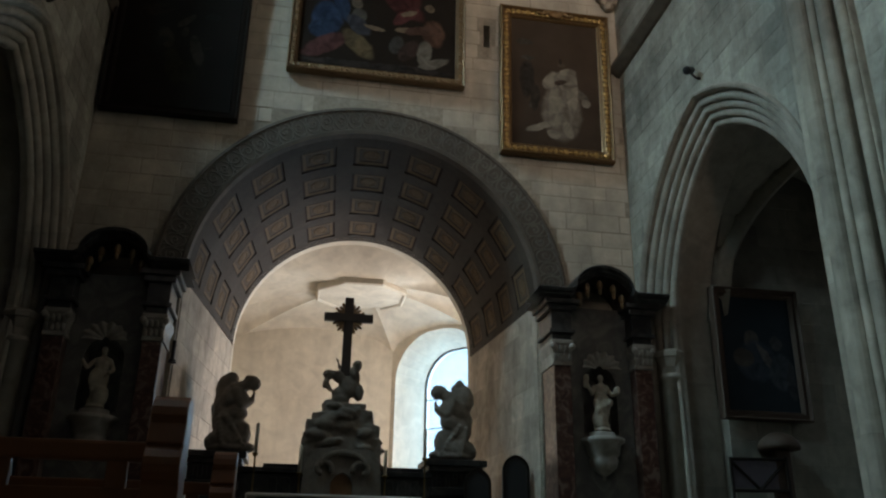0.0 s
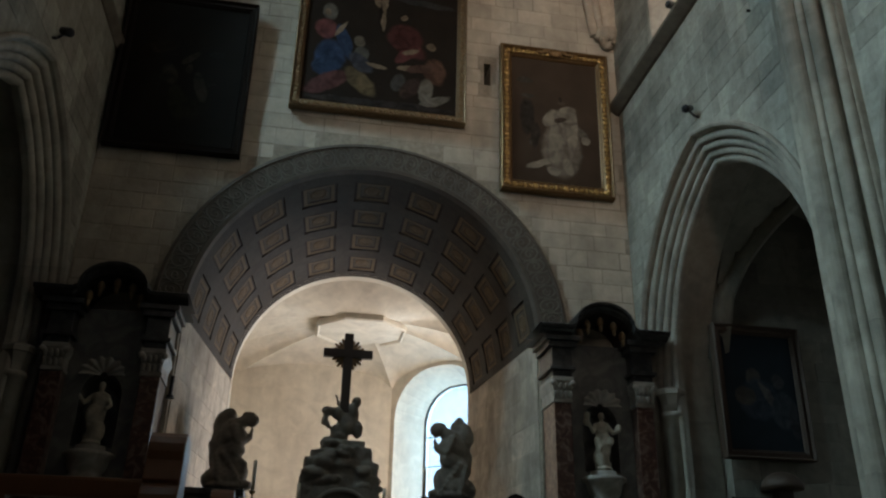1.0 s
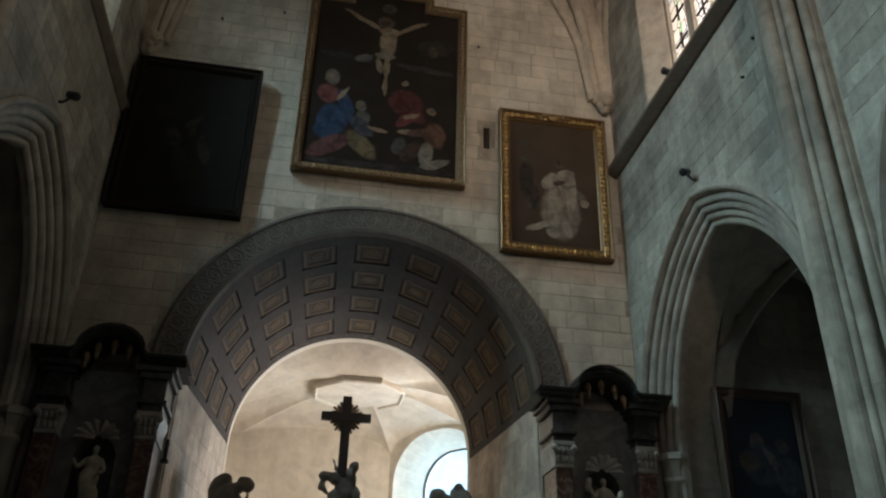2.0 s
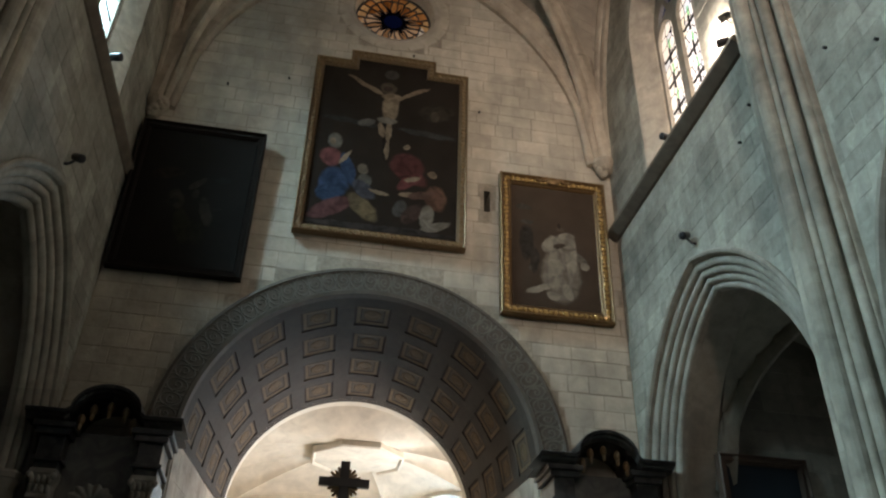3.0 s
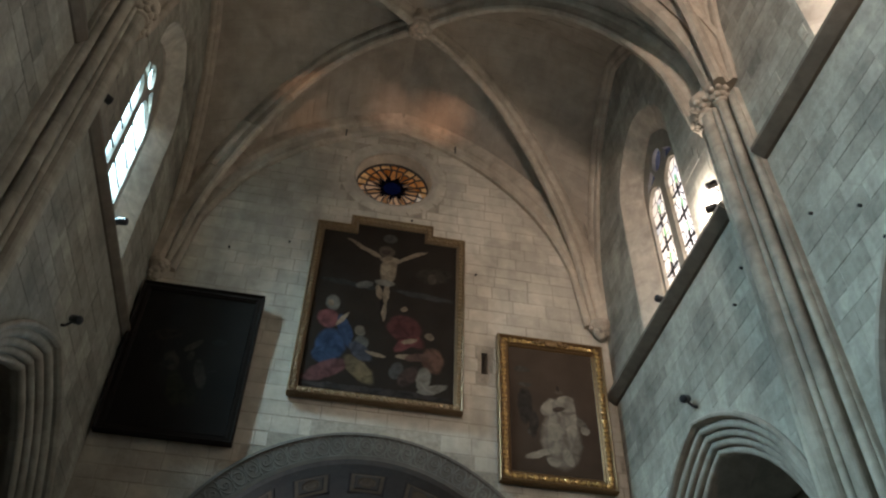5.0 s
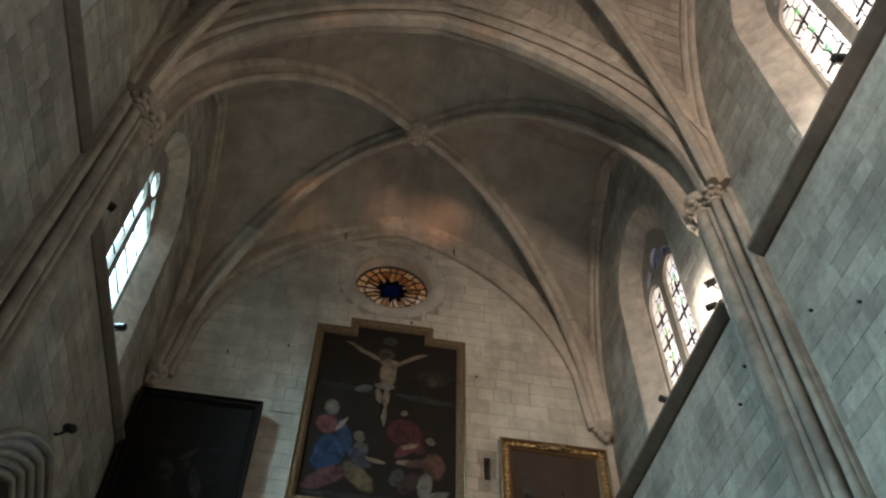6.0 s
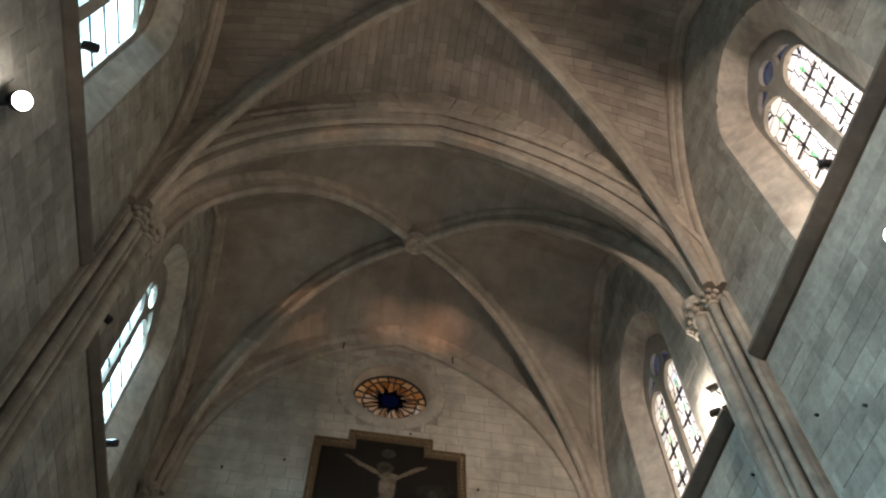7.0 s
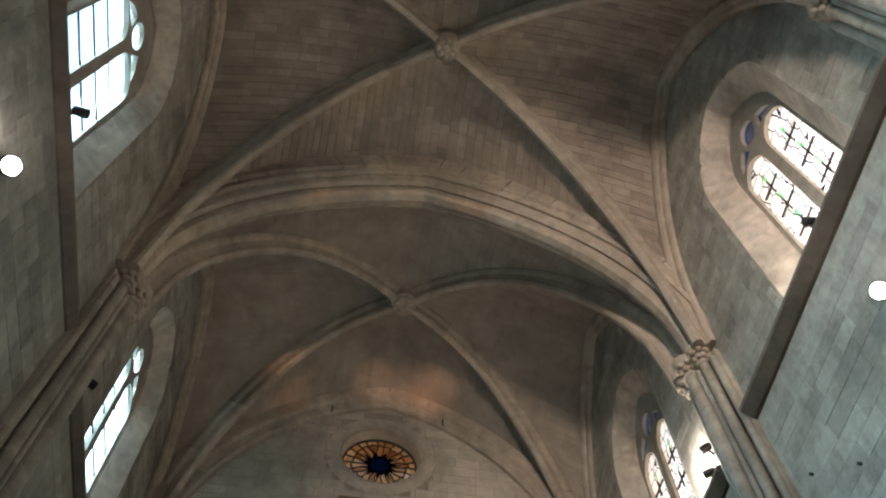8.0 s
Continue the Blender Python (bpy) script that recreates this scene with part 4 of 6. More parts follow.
def picture(label, at, outline, fw, fmat, cmat, tilt, ornament="", depth=0.14):
    """A framed oil painting; outline is (x, z) from its lower middle. tilt: degrees it leans out from the wall."""
    ob = new("framed_painting")
    ob.matrix_basis = pose(*at, tilt, 0, 0)
    tagged(ob, label, "painting")
    n = len(outline)
    def inset(k):
        out = []
        for i in range(n):
            p, q, r = Vector(outline[i - 1]), Vector(outline[i]), Vector(outline[(i + 1) % n])
            e1, e2 = (q - p).normalized(), (r - q).normalized()
            n1, n2 = Vector((-e1.y, e1.x)), Vector((-e2.y, e2.x))
            b = (n1 + n2)
            out.append(q + b * (k / max(1 + n1.dot(n2), 0.2)))
        return out
    bm = B()
    loft(bm, [[(x, d, z) for x, z in inset(k)] for k, d in ((0, 0.0), (0, -depth), (fw * 0.12, -depth - 0.02), (fw * 0.22, -depth), (fw * 0.3, -depth + 0.035), (fw * 0.72, -depth + 0.02), (fw * 0.82, -depth + 0.05), (fw * 0.9, -depth + 0.04), (fw, -depth + 0.07), (fw, 0.0))])
    frame_ob = part("frame", bm, fmat, ob)
    bm = B()
    bm.faces.new([bm.verts.new((x, -depth + 0.08, z)) for x, z in inset(fw - 0.004)])
    part("canvas", bm, cmat, ob, "darkened oil painting")
    if ornament:
        ins = inset(fw * 0.5)
        bm = B()
        for i in range(n):
            p, q = ins[i], ins[(i + 1) % n]
            L = (q - p).length
            k = max(int(L / 0.09), 1)
            for j in range(k):
                c = p + (q - p) * ((j + 0.5) / k)
                ball(bm, (c.x, -depth + 0.02, c.y), (0.032 + 0.02 * (j % 2), 0.02, 0.032 + 0.014 * ((j + i) % 3)), (0, 30 * j, 0), 8, 5)
        part("carving", bm, GILT_BRIGHT if ornament == "crest" else fmat, frame_ob, "carved gilt leaf running round the frame")
    if ornament == "crest":
        bm = B()
        mid = (outline[2][0] + outline[3][0]) / 2
        zt = outline[2][1] - fw * 0.5
        ball(bm, (mid, -depth - 0.02, zt), (0.13, 0.05, 0.09))
        for s in (-1, 1):
            ball(bm, (mid + s * 0.17, -depth - 0.01, zt + 0.03), (0.09, 0.035, 0.05), (0, s * 25, 0), 10, 6)
            ball(bm, (mid + s * 0.29, -depth - 0.01, zt), (0.07, 0.03, 0.035), (0, s * -15, 0), 10, 6)
        part("crest", bm, GILT, frame_ob, "carved crest in the middle of the top rail")
    return ob


def rect(w, h):
    return [(-w / 2, 0), (w / 2, 0), (w / 2, h), (-w / 2, h)]


# old scene of several figures, kept to plain patches of colour
SKIN, PALE, ROBE = (0.5, 0.34, 0.19), (0.42, 0.36, 0.27), (0.6, 0.5, 0.37)
SCENE_A = [(-0.7, 2.62, 0.584, 0.06, 6, (0.075, 0.07, 0.06)), (0.75, 2.55, 0.56, 0.07, 5, (0.1, 0.095, 0.085)), (0.92, 3.11, 0.356, 0.208, -10, (0.08, 0.06, 0.04)), (0.88, 3.01, 0.125, 0.102, -92, (0.14, 0.11, 0.07)), (-0.04, 2.66, 0.843, 0.09, -92, (0.035, 0.022, 0.016)), (-0.01, 3.96, 0.13, 0.12, 0, (0.13, 0.12, 0.095)), (-0.07, 3.57, 0.152, 0.166, -11, (0.17, 0.12, 0.07)), (-0.49, 3.59, 0.4, 0.052, 31, SKIN), (0.44, 3.54, 0.344, 0.049, -33, SKIN)]
SCENE_B = [(0.02, 3.36, 0.202, 0.082, -1, SKIN), (-0, 3.1, 0.346, 0.163, 91, SKIN), (-0.08, 3.56, 0.063, 0.092, -94, (0.1, 0.06, 0.04)), (-0.14, 2.51, 0.178, 0.062, 78, SKIN), (-0, 2.5, 0.225, 0.066, 91, SKIN), (-0, 2.07, 0.238, 0.043, 92, SKIN), (-0.05, 2.76, 0.187, 0.08, 3, PALE), (-0.43, 2.65, 0.159, 0.088, -23, (0.25, 0.22, 0.18)), (-0.97, 2.1, 0.181, 0.127, 84, (0.3, 0.26, 0.2))]
SCENE_C = [(-1, 2.09, 0.074, 0.055, 84, SKIN), (-1.02, 1.71, 0.202, 0.2, 84, (0.33, 0.07, 0.06)), (-0.92, 1.13, 0.346, 0.264, 88, (0.045, 0.11, 0.25)), (-0.68, 1.48, 0.355, 0.117, 73, (0.04, 0.09, 0.2)), (-1.03, 0.86, 0.194, 0.16, 37, (0.04, 0.1, 0.22)), (-0.75, 1.75, 0.19, 0.041, -59, SKIN), (-0.93, 0.59, 0.406, 0.163, -31, (0.26, 0.08, 0.07)), (-0.36, 0.68, 0.345, 0.171, 45, (0.3, 0.2, 0.08)), (-0.41, 1.52, 0.118, 0.109, 70, (0.3, 0.22, 0.14))]
SCENE_D = [(-0.36, 1.26, 0.147, 0.124, 91, (0.2, 0.18, 0.14)), (-0.36, 1.06, 0.246, 0.144, 42, (0.12, 0.12, 0.15)), (-0.09, 1.04, 0.18, 0.045, 14, SKIN), (0.37, 2.16, 0.052, 0.07, 87, SKIN), (0.41, 1.73, 0.319, 0.269, 27, (0.2, 0.04, 0.03)), (0.42, 1.54, 0.393, 0.173, 30, (0.18, 0.038, 0.028)), (0.47, 1.37, 0.282, 0.109, -41, (0.26, 0.05, 0.04)), (0.52, 1.43, 0.142, 0.051, -21, SKIN), (0.88, 1.59, 0.084, 0.087, 93, SKIN)]
SCENE_E = [(0.96, 1.06, 0.273, 0.205, 79, (0.24, 0.1, 0.05)), (0.46, 1.07, 0.188, 0.054, -4, SKIN), (0.69, 1.09, 0.239, 0.092, -16, (0.22, 0.1, 0.06)), (0.81, 0.64, 0.247, 0.133, 97, PALE), (0.97, 0.43, 0.274, 0.089, -22, PALE), (0.31, 0.74, 0.173, 0.115, 105, (0.17, 0.16, 0.14)), (0.53, 0.65, 0.251, 0.143, -54, (0.13, 0.07, 0.05)), (-0.01, 0.26, 1.272, 0.071, -0, (0.09, 0.07, 0.06))]
C1 = canvas("dark_scene_canvas", (0.016, 0.0115, 0.0085), SCENE_A + SCENE_B + SCENE_C + SCENE_D + SCENE_E, 3, 4.5)
ctop = [(-1.53, 0), (1.53, 0), (1.53, 4.14), (0.86, 4.14), (0.86, 4.42), (-0.86, 4.42), (-0.86, 4.14), (-1.53, 4.14)]
picture("large dark religious oil painting in a stepped dull gilt frame", (0.84, YE - 0.03, 9.16), ctop, 0.17, GILT_DULL, C1, 1.0, "leaf", 0.15)
MONK_A = [(-0.56, 2.28, 0.151, 0.066, 3, (0.14, 0.12, 0.09)), (-0.51, 1.96, 0.127, 0.051, -7, (0.15, 0.13, 0.1)), (-0.52, 1.52, 0.363, 0.143, 91, (0.085, 0.065, 0.05)), (-0.44, 1.01, 0.065, 0.056, 56, (0.16, 0.13, 0.1)), (-0.37, 1.16, 0.251, 0.078, 92, (0.1, 0.075, 0.055)), (0.5, 1.26, 0.193, 0.08, 53, (0.3, 0.25, 0.19)), (0.55, 1.14, 0.082, 0.079, 15, ROBE), (0.4, 0.81, 0.09, 0.057, 2, (0.22, 0.18, 0.14)), (0.18, 1.17, 0.518, 0.17, 97, ROBE)]
MONK_B = [(0.1, 0.92, 0.34, 0.56, 0, (0.46, 0.38, 0.28)), (0.1, 1.5, 0.27, 0.24, 0, (0.5, 0.42, 0.31)), (0.01, 1.07, 0.459, 0.141, 95, ROBE), (0.31, 1.28, 0.473, 0.1, 95, ROBE), (-0.09, 1.54, 0.195, 0.115, 120, ROBE), (-0.27, 0.6, 0.288, 0.068, -22, ROBE), (-0.05, 0.47, 0.112, 0.069, 13, ROBE), (0.22, 0.57, 0.149, 0.091, 76, ROBE), (0.22, 1.73, 0.156, 0.08, -7, ROBE), (0.11, 1.88, 0.048, 0.073, -78, (0.26, 0.18, 0.12)), (0.1, 1.95, 0.03, 0.059, -7, (0.12, 0.08, 0.055))]
MONK_C = [(0.1, 1.51, 0.11, 0.05, -11, (0.2, 0.13, 0.085))]
C2 = canvas("monk_canvas", (0.045, 0.031, 0.022), MONK_A + MONK_B + MONK_C, 1.9, 2.7)
picture("oil painting of a kneeling white figure in carved gilt frame", (4.02, YE - 0.03, 7.98), rect(2.05, 2.98), 0.22, GILT, C2, 2.0, "crest")
GLOOM_A = [(-0.45, 1.96, 0.284, 0.112, -14, (0.05, 0.032, 0.02)), (0.47, 1.93, 0.133, 0.066, -4, (0.05, 0.05, 0.045)), (-0.21, 1.45, 0.189, 0.121, 72, (0.085, 0.065, 0.042)), (0.06, 1.81, 0.175, 0.058, -43, (0.1, 0.08, 0.055)), (0.29, 1.25, 0.28, 0.097, 75, (0.1, 0.085, 0.06)), (-0.04, 0.92, 0.33, 0.142, 75, (0.055, 0.048, 0.025)), (0.2, 0.83, 0.21, 0.142, 73, (0.05, 0.042, 0.024)), (0.06, 1.59, 0.104, 0.058, 84, (0.09, 0.07, 0.05)), (-0.28, 1.39, 0.119, 0.063, -21, (0.05, 0.04, 0.03)), (0.49, 1.32, 0.074, 0.026, -9, (0.06, 0.05, 0.04))]
C3 = canvas("black_canvas", (0.01, 0.008, 0.0065), GLOOM_A, 2, 3)
picture("very dark oil painting in a plain black wooden frame", (-2.45, YE - 0.04, 8.05), rect(2.16, 3.02), 0.15, BLACKWOOD, C3, 2.0)
C4 = canvas("dim_blue_canvas", (0.014, 0.018, 0.022), [
    (-0.1, 1.25, 0.12, 0.13, 0, (0.198, 0.165, 0.132)), (-0.05, 0.9, 0.3, 0.32, 0, (0.088, 0.110, 0.143)), (0.12, 0.95, 0.06, 0.26, -30, (0.264, 0.220, 0.198)), (0.35, 0.75, 0.2, 0.28, 0, (0.110, 0.132, 0.154)), (-0.25, 0.95, 0.16, 0.14, 0, (0.176, 0.143, 0.110)), (0.5, 0.6, 0.08, 0.3, 0, (0.110, 0.110, 0.121)), (0.3, 1.2, 0.1, 0.12, 0, (0.110, 0.110, 0.110))], 1.4, 2)
picture("dim blue oil painting in a brown wooden frame", (6.86, 11.24, 3.5), rect(1.44, 2.05), 0.14, BROWNWOOD, C4, 1.0)

# ---------------------------------------------------------------- aedicules beside the arch
REDMARBLE = veined("red_marble", (0.045, 0.016, 0.012), (0.08, 0.035, 0.024), (0.16, 0.11, 0.085), 6.0, 0.3)
BLACKMARBLE = veined("black_marble", (0.012, 0.012, 0.013), (0.02, 0.019, 0.018), (0.045, 0.042, 0.04), 4.0, 0.35)
GREYMARBLE = veined("grey_marble", (0.085, 0.08, 0.075), (0.11, 0.105, 0.095), (0.15, 0.14, 0.125), 3.0, 0.5)
WHITEMARBLE = veined("white_marble", (0.2, 0.18, 0.15), (0.25, 0.225, 0.195), (0.32, 0.29, 0.25), 3.0, 0.45)
STATUE = stone("statue_stone", (0.23, 0.2, 0.165), (0.15, 0.13, 0.105), scale=2.0, piece=0.0, stain=0.4, stain_col=(0.05, 0.045, 0.04))
PALESTATUE = stone("pale_statue_stone", (0.4, 0.35, 0.27), (0.27, 0.24, 0.19), scale=2.0, piece=0.0, stain=0.3)


def figure(name, blobs, mat, label, category, at, rz=0.0, voxel=0.022, rough=0.02, group=""):
    """A statue in one mesh: rounded masses melted together, with a chiselled surface."""
    bm = B()
    for c, r, rot in blobs:
        if hasattr(r, "__len__") and len(r) == 4:
            m = Matrix.Translation(c) @ Euler([radians(a) for a in rot]).to_matrix().to_4x4() @ Matrix.Diagonal((r[0], r[1], r[2], 1))
            bmesh.ops.create_cube(bm, size=2, matrix=m)
        else:
            ball(bm, c, r, rot, 20, 14)
    me = bpy.data.meshes.new(name)
    bm.to_mesh(me)
    bm.free()
    me.materials.append(mat)
    ob = new(name, me)
    md = ob.modifiers.new("melt", "REMESH")
    md.mode, md.voxel_size, md.use_smooth_shade = "VOXEL", voxel, True
    sm = ob.modifiers.new("soften", "SMOOTH")
    sm.iterations, sm.factor = 4, 0.5
    tx = bpy.data.textures.new(name + "_folds", "CLOUDS")
    tx.noise_scale, tx.noise_depth = 0.13, 3
    dp = ob.modifiers.new("folds", "DISPLACE")
    dp.texture, dp.strength, dp.mid_level = tx, rough * 2.4, 0.5
    ob.matrix_basis = pose(*at, 0, 0, rz)
    return tagged(ob, label, category, group)


def robed(h, lean=0.0, arm_l=None, arm_r=None, turn=1):
    """Masses of a standing draped figure, h high, feet at zero."""
    k = h
    b = [((0, 0, 0.1 * k), (0.14 * k, 0.12 * k, 0.12 * k), (0, 0, 0)), ((0.01 * k, 0, 0.3 * k), (0.115 * k, 0.1 * k, 0.24 * k), (0, 4, 0)), ((lean * 0.5, 0, 0.52 * k), (0.12 * k, 0.09 * k, 0.16 * k), (0, -4, 0)),
         ((lean, 0, 0.7 * k), (0.115 * k, 0.085 * k, 0.15 * k), (0, 0, 0)), ((lean, 0, 0.79 * k), (0.13 * k, 0.07 * k, 0.05 * k), (0, 0, 0)), ((lean, -0.01 * k, 0.86 * k), (0.035 * k, 0.035 * k, 0.06 * k), (0, 0, 0)), ((lean, -0.015 * k, 0.935 * k), (0.055 * k, 0.062 * k, 0.072 * k), (0, 0, 0)),
         ((0.07 * k * turn, -0.07 * k, 0.33 * k), (0.05 * k, 0.04 * k, 0.22 * k), (10, 12 * turn, 0)), ((-0.08 * k * turn, -0.05 * k, 0.42 * k), (0.06 * k, 0.05 * k, 0.16 * k), (0, -18 * turn, 0)), ((0, -0.05 * k, 0.03 * k), (0.16 * k, 0.12 * k, 0.04 * k), (0, 0, 0)), ((0.03 * k * turn, -0.03 * k, 0.46 * k), (0.13 * k, 0.1 * k, 0.2 * k), (0, 10 * turn, 0)), ((-0.05 * k * turn, -0.05 * k, 0.2 * k), (0.13 * k, 0.1 * k, 0.18 * k), (0, -8 * turn, 0))]
    for s, arm in ((-1, arm_l), (1, arm_r)):
        sh = Vector((lean + s * 0.12 * k, 0, 0.78 * k))
        for q in arm or [(s * 0.05, -0.02, -0.16), (-s * 0.08, -0.08, -0.12)]:
            e = sh + Vector(q) * k
            for i in range(5):
                b.append((tuple(sh.lerp(e, i / 4)), 0.036 * k, (0, 0, 0)))
            sh = e
    return b


def aedicule(label, cx, mirror=1):
    y1, yb = 11.36, YE - 0.005
    top = thing("wall_aedicule", label, "aedicule", (cx, y1, 1.1), "marble aedicules beside the arch")
    Z = lambda z: z - 1.1
    yy = yb - y1
    part("back_panel", plate(B(), [(-0.62, 0), (0.62, 0), (0.62, Z(5.2)), (-0.62, Z(5.2))], [pointed(0, 0.27, Z(3.98), Z(4.3), 8, Z(3.27))], lambda u, v, d: (u, 0.24 + d, v), 0, yy - 0.25), GREYMARBLE, top, "grey marble panel with a niche")
    bm = B()
    o = pointed(0, 0.27, Z(3.98), Z(4.3), 8, Z(3.27))
    loft(bm, [[(u, 0.24, v) for u, v in o], [(u * 0.95, 0.5, Z(3.6) + (v - Z(3.6)) * 0.96) for u, v in o], [(u * 0.6, yy - 0.01, Z(3.6) + (v - Z(3.6)) * 0.8) for u, v in o]])
    bm.faces.new([bm.verts.new((u * 0.6, yy - 0.012, Z(3.6) + (v - Z(3.6)) * 0.8)) for u, v in o])
    part("niche", bm, GREYMARBLE, top, "shadowed niche lining", smooth=False)
    # shell hood over the niche
    bm = B()
    rows = []
    for i in range(7):
        f = i / 6
        row = []
        for j in range(43):
            a = radians(-96 + 192 * j / 42)
            r = (0.05 + 0.24 * f) * (1 + 0.06 * f * math.cos(j / 42 * 7 * 2 * math.pi))
            row.append((r * math.sin(a), 0.2 - 0.1 * math.sin(f * 1.8) - 0.02 * f * math.cos(j / 42 * 7 * 2 * math.pi), Z(4.24) + r * 0.8 * math.cos(a)))
        rows.append(row)
    grid_faces(bm, rows)
    part("shell_hood", bm, WHITEMARBLE, top, "carved scallop hood", smooth=True)
    for s in (-1, 1):
        px = s * 0.64
        pl = part("pilaster", boxed(px - 0.13, px + 0.13, 0.02, yy, Z(1.3), Z(4.22), bevel=0.012), REDMARBLE, top, "polished red veined marble pilaster")
        bm = box(B(), px - 0.15, px + 0.15, 0.0, yy, Z(4.22), Z(4.27), 0.01)
        box(bm, px - 0.17, px + 0.17, -0.04, yy, Z(4.53), Z(4.6), 0.01)
        loft(bm, [[(px - 0.14 - k, 0.0 - k, z), (px + 0.14 + k, 0.0 - k, z), (px + 0.14 + k, yy, z), (px - 0.14 - k, yy, z)] for k, z in ((0, Z(4.27)), (0.0, Z(4.4)), (0.03, Z(4.5)), (0.04, Z(4.53)))])
        for j in range(4):
            for r in range(2):
                ball(bm, (px - 0.11 + 0.073 * j, -0.01 - 0.02 * r, Z(4.33) + 0.12 * r), (0.035, 0.025, 0.06), (20, 0, 0), 8, 6)
        for j in (-1, 1):
            ball(bm, (px + j * 0.15, -0.03, Z(4.5)), (0.05, 0.04, 0.05), u=10, v=8)
        part("capital", bm, WHITEMARBLE, pl, "white carved leafy capital")
        bm = B()
        for x, d, z0, z1 in ((0.15, 0.0, 4.6, 4.7), (0.2, -0.06, 4.7, 4.76), (0.16, -0.02, 4.76, 5.05), (0.22, -0.09, 5.05, 5.14), (0.27, -0.14, 5.14, 5.22)):
            box(bm, px - x, px + x, d, yy, Z(z0), Z(z1), 0.012)
        part("entablature_block", bm, BLACKMARBLE, top, "stepped black marble entablature")
    # cornice: flat ends and a raised segmental middle
    def cornice_line(k):
        pts = [(-1.02, Z(5.22) + k), (-0.52, Z(5.22) + k)]
        for i in range(13):
            a = math.pi * i / 12
            pts.append((-0.46 * math.cos(a), Z(5.26) + k + 0.36 * math.sin(a)))
        return pts + [(0.52, Z(5.22) + k), (1.02, Z(5.22) + k)]
    bm = B()
    loft(bm, [[(x, d, z) for x, z in cornice_line(k)] for k, d in ((0.0, yy), (0.0, -0.12), (0.035, -0.2), (0.06, -0.22), (0.075, -0.28), (0.12, -0.29), (0.14, -0.25), (0.14, yy))], False)
    part("cornice", bm, BLACKMARBLE, top, "black marble cornice with an arched middle")
    for i in range(5):   # hanging ornaments under the arch
        a = math.pi * (i + 0.5) / 5
        x, z = -0.36 * math.cos(a), Z(5.2) + 0.3 * math.sin(a)
        bm = ball(B(), (x, -0.02, z), (0.05, 0.06, 0.085), (0, 0, 0), 10, 8)
        ball(bm, (x, -0.03, z - 0.1), (0.03, 0.04, 0.06), (0, 0, 0), 10, 8)
        part("pendant", bm, GILT_DULL, top, "hanging carved leaf")
    # bracket
    bm = lathe(B(), (0, 0.24, Z(2.68)), [(0.02, -0.09), (0.035, -0.06), (0.02, -0.03), (0.1, 0.02), (0.19, 0.1), (0.22, 0.2), (0.2, 0.24), (0.24, 0.28), (0.27, 0.42), (0.33, 0.46), (0.33, 0.5), (0.29, 0.52), (0.2, 0.54), (0.19, 0.6)], 24)
    part("bracket", bm, WHITEMARBLE, top, "fluted white marble bracket", smooth=True)
    if mirror > 0:
        arms = ([(-0.06, -0.05, -0.13), (-0.08, -0.06, 0.12)], [(0.05, -0.06, -0.14), (0.09, -0.08, 0.04)])
    else:
        arms = ([(-0.1, -0.04, -0.14), (-0.06, -0.06, 0.1)], [(0.06, -0.04, -0.16), (-0.04, -0.1, -0.06)])
    bl = robed(0.86, 0.01, *arms, turn=mirror)
    if mirror > 0:
        for q in ((-0.24, -0.08, 0.78), (-0.25, -0.08, 0.7), (0.23, -0.1, 0.62), (0.1, -0.1, 0.42), (-0.08, -0.09, 0.3)):
            bl.append((q, (0.05, 0.04, 0.07), (0, 15, 0)))
    figure("niche_statue", bl, PALESTATUE, "small pale draped stone statue standing on a wall bracket", "statue", (cx, y1 + 0.22, 3.285), 0, 0.014, 0.012)
    return top


aedicule("red and black marble wall aedicule holding a pale statue", 4.42, 1)
aedicule("dim red and black marble wall aedicule by the north arch", -2.72, -1)

# ---------------------------------------------------------------- high altar
altar = thing("high_altar", "dark marble high altar with a long stepped gradine", "altar", (0.75, 13.2, 1.1))
AZ = 1.1
part("altar_block", boxed(-1.6, 1.6, -0.35, 0.45, 0, 1.05, bevel=0.02), BLACKMARBLE, altar)
part("gradine", boxed(-2.0, 2.0, 0.0, 0.55, 1.05, 1.62, bevel=0.02), BLACKMARBLE, altar, "black marble gradine")
bm = box(B(), -2.05, 2.05, -0.06, 0.6, 1.62, 1.7, 0.015)
box(bm, -1.25, 1.25, -0.03, 0.58, 1.7, 1.76, 0.01)
part("gradine_ledge", bm, BLACKMARBLE, altar, "moulded black ledge")
for s in (-1, 1):
    bm = B()
    cx = -2.0 if s < 0 else 1.75
    for w, d, z0, z1 in ((0.34, 0.26, 0, 1.35), (0.4, 0.32, 1.35, 1.48), (0.36, 0.28, 1.48, 1.72), (0.44, 0.36, 1.72, 1.8), (0.5, 0.42, 1.8, 1.9)):
        box(bm, cx - w, cx + w, 0.2 - d, 0.2 + d, z0, z1, 0.015)
    part("pedestal", bm, BLACKMARBLE, altar, "dark moulded marble pedestal")
    bm = B()
    for k in range(9):
        box(bm, cx - 0.3 + k * 0.068, cx - 0.27 + k * 0.068, -0.115, -0.08, 1.52, 1.68, 0.008)
    part("dentils", bm, BLACKMARBLE, altar)
for k in range(12):
    part("panel", boxed(-1.15 + k * 0.2, -1.02 + k * 0.2, -0.02, 0.02, 1.15, 1.56, bevel=0.015), BLACKMARBLE, altar)

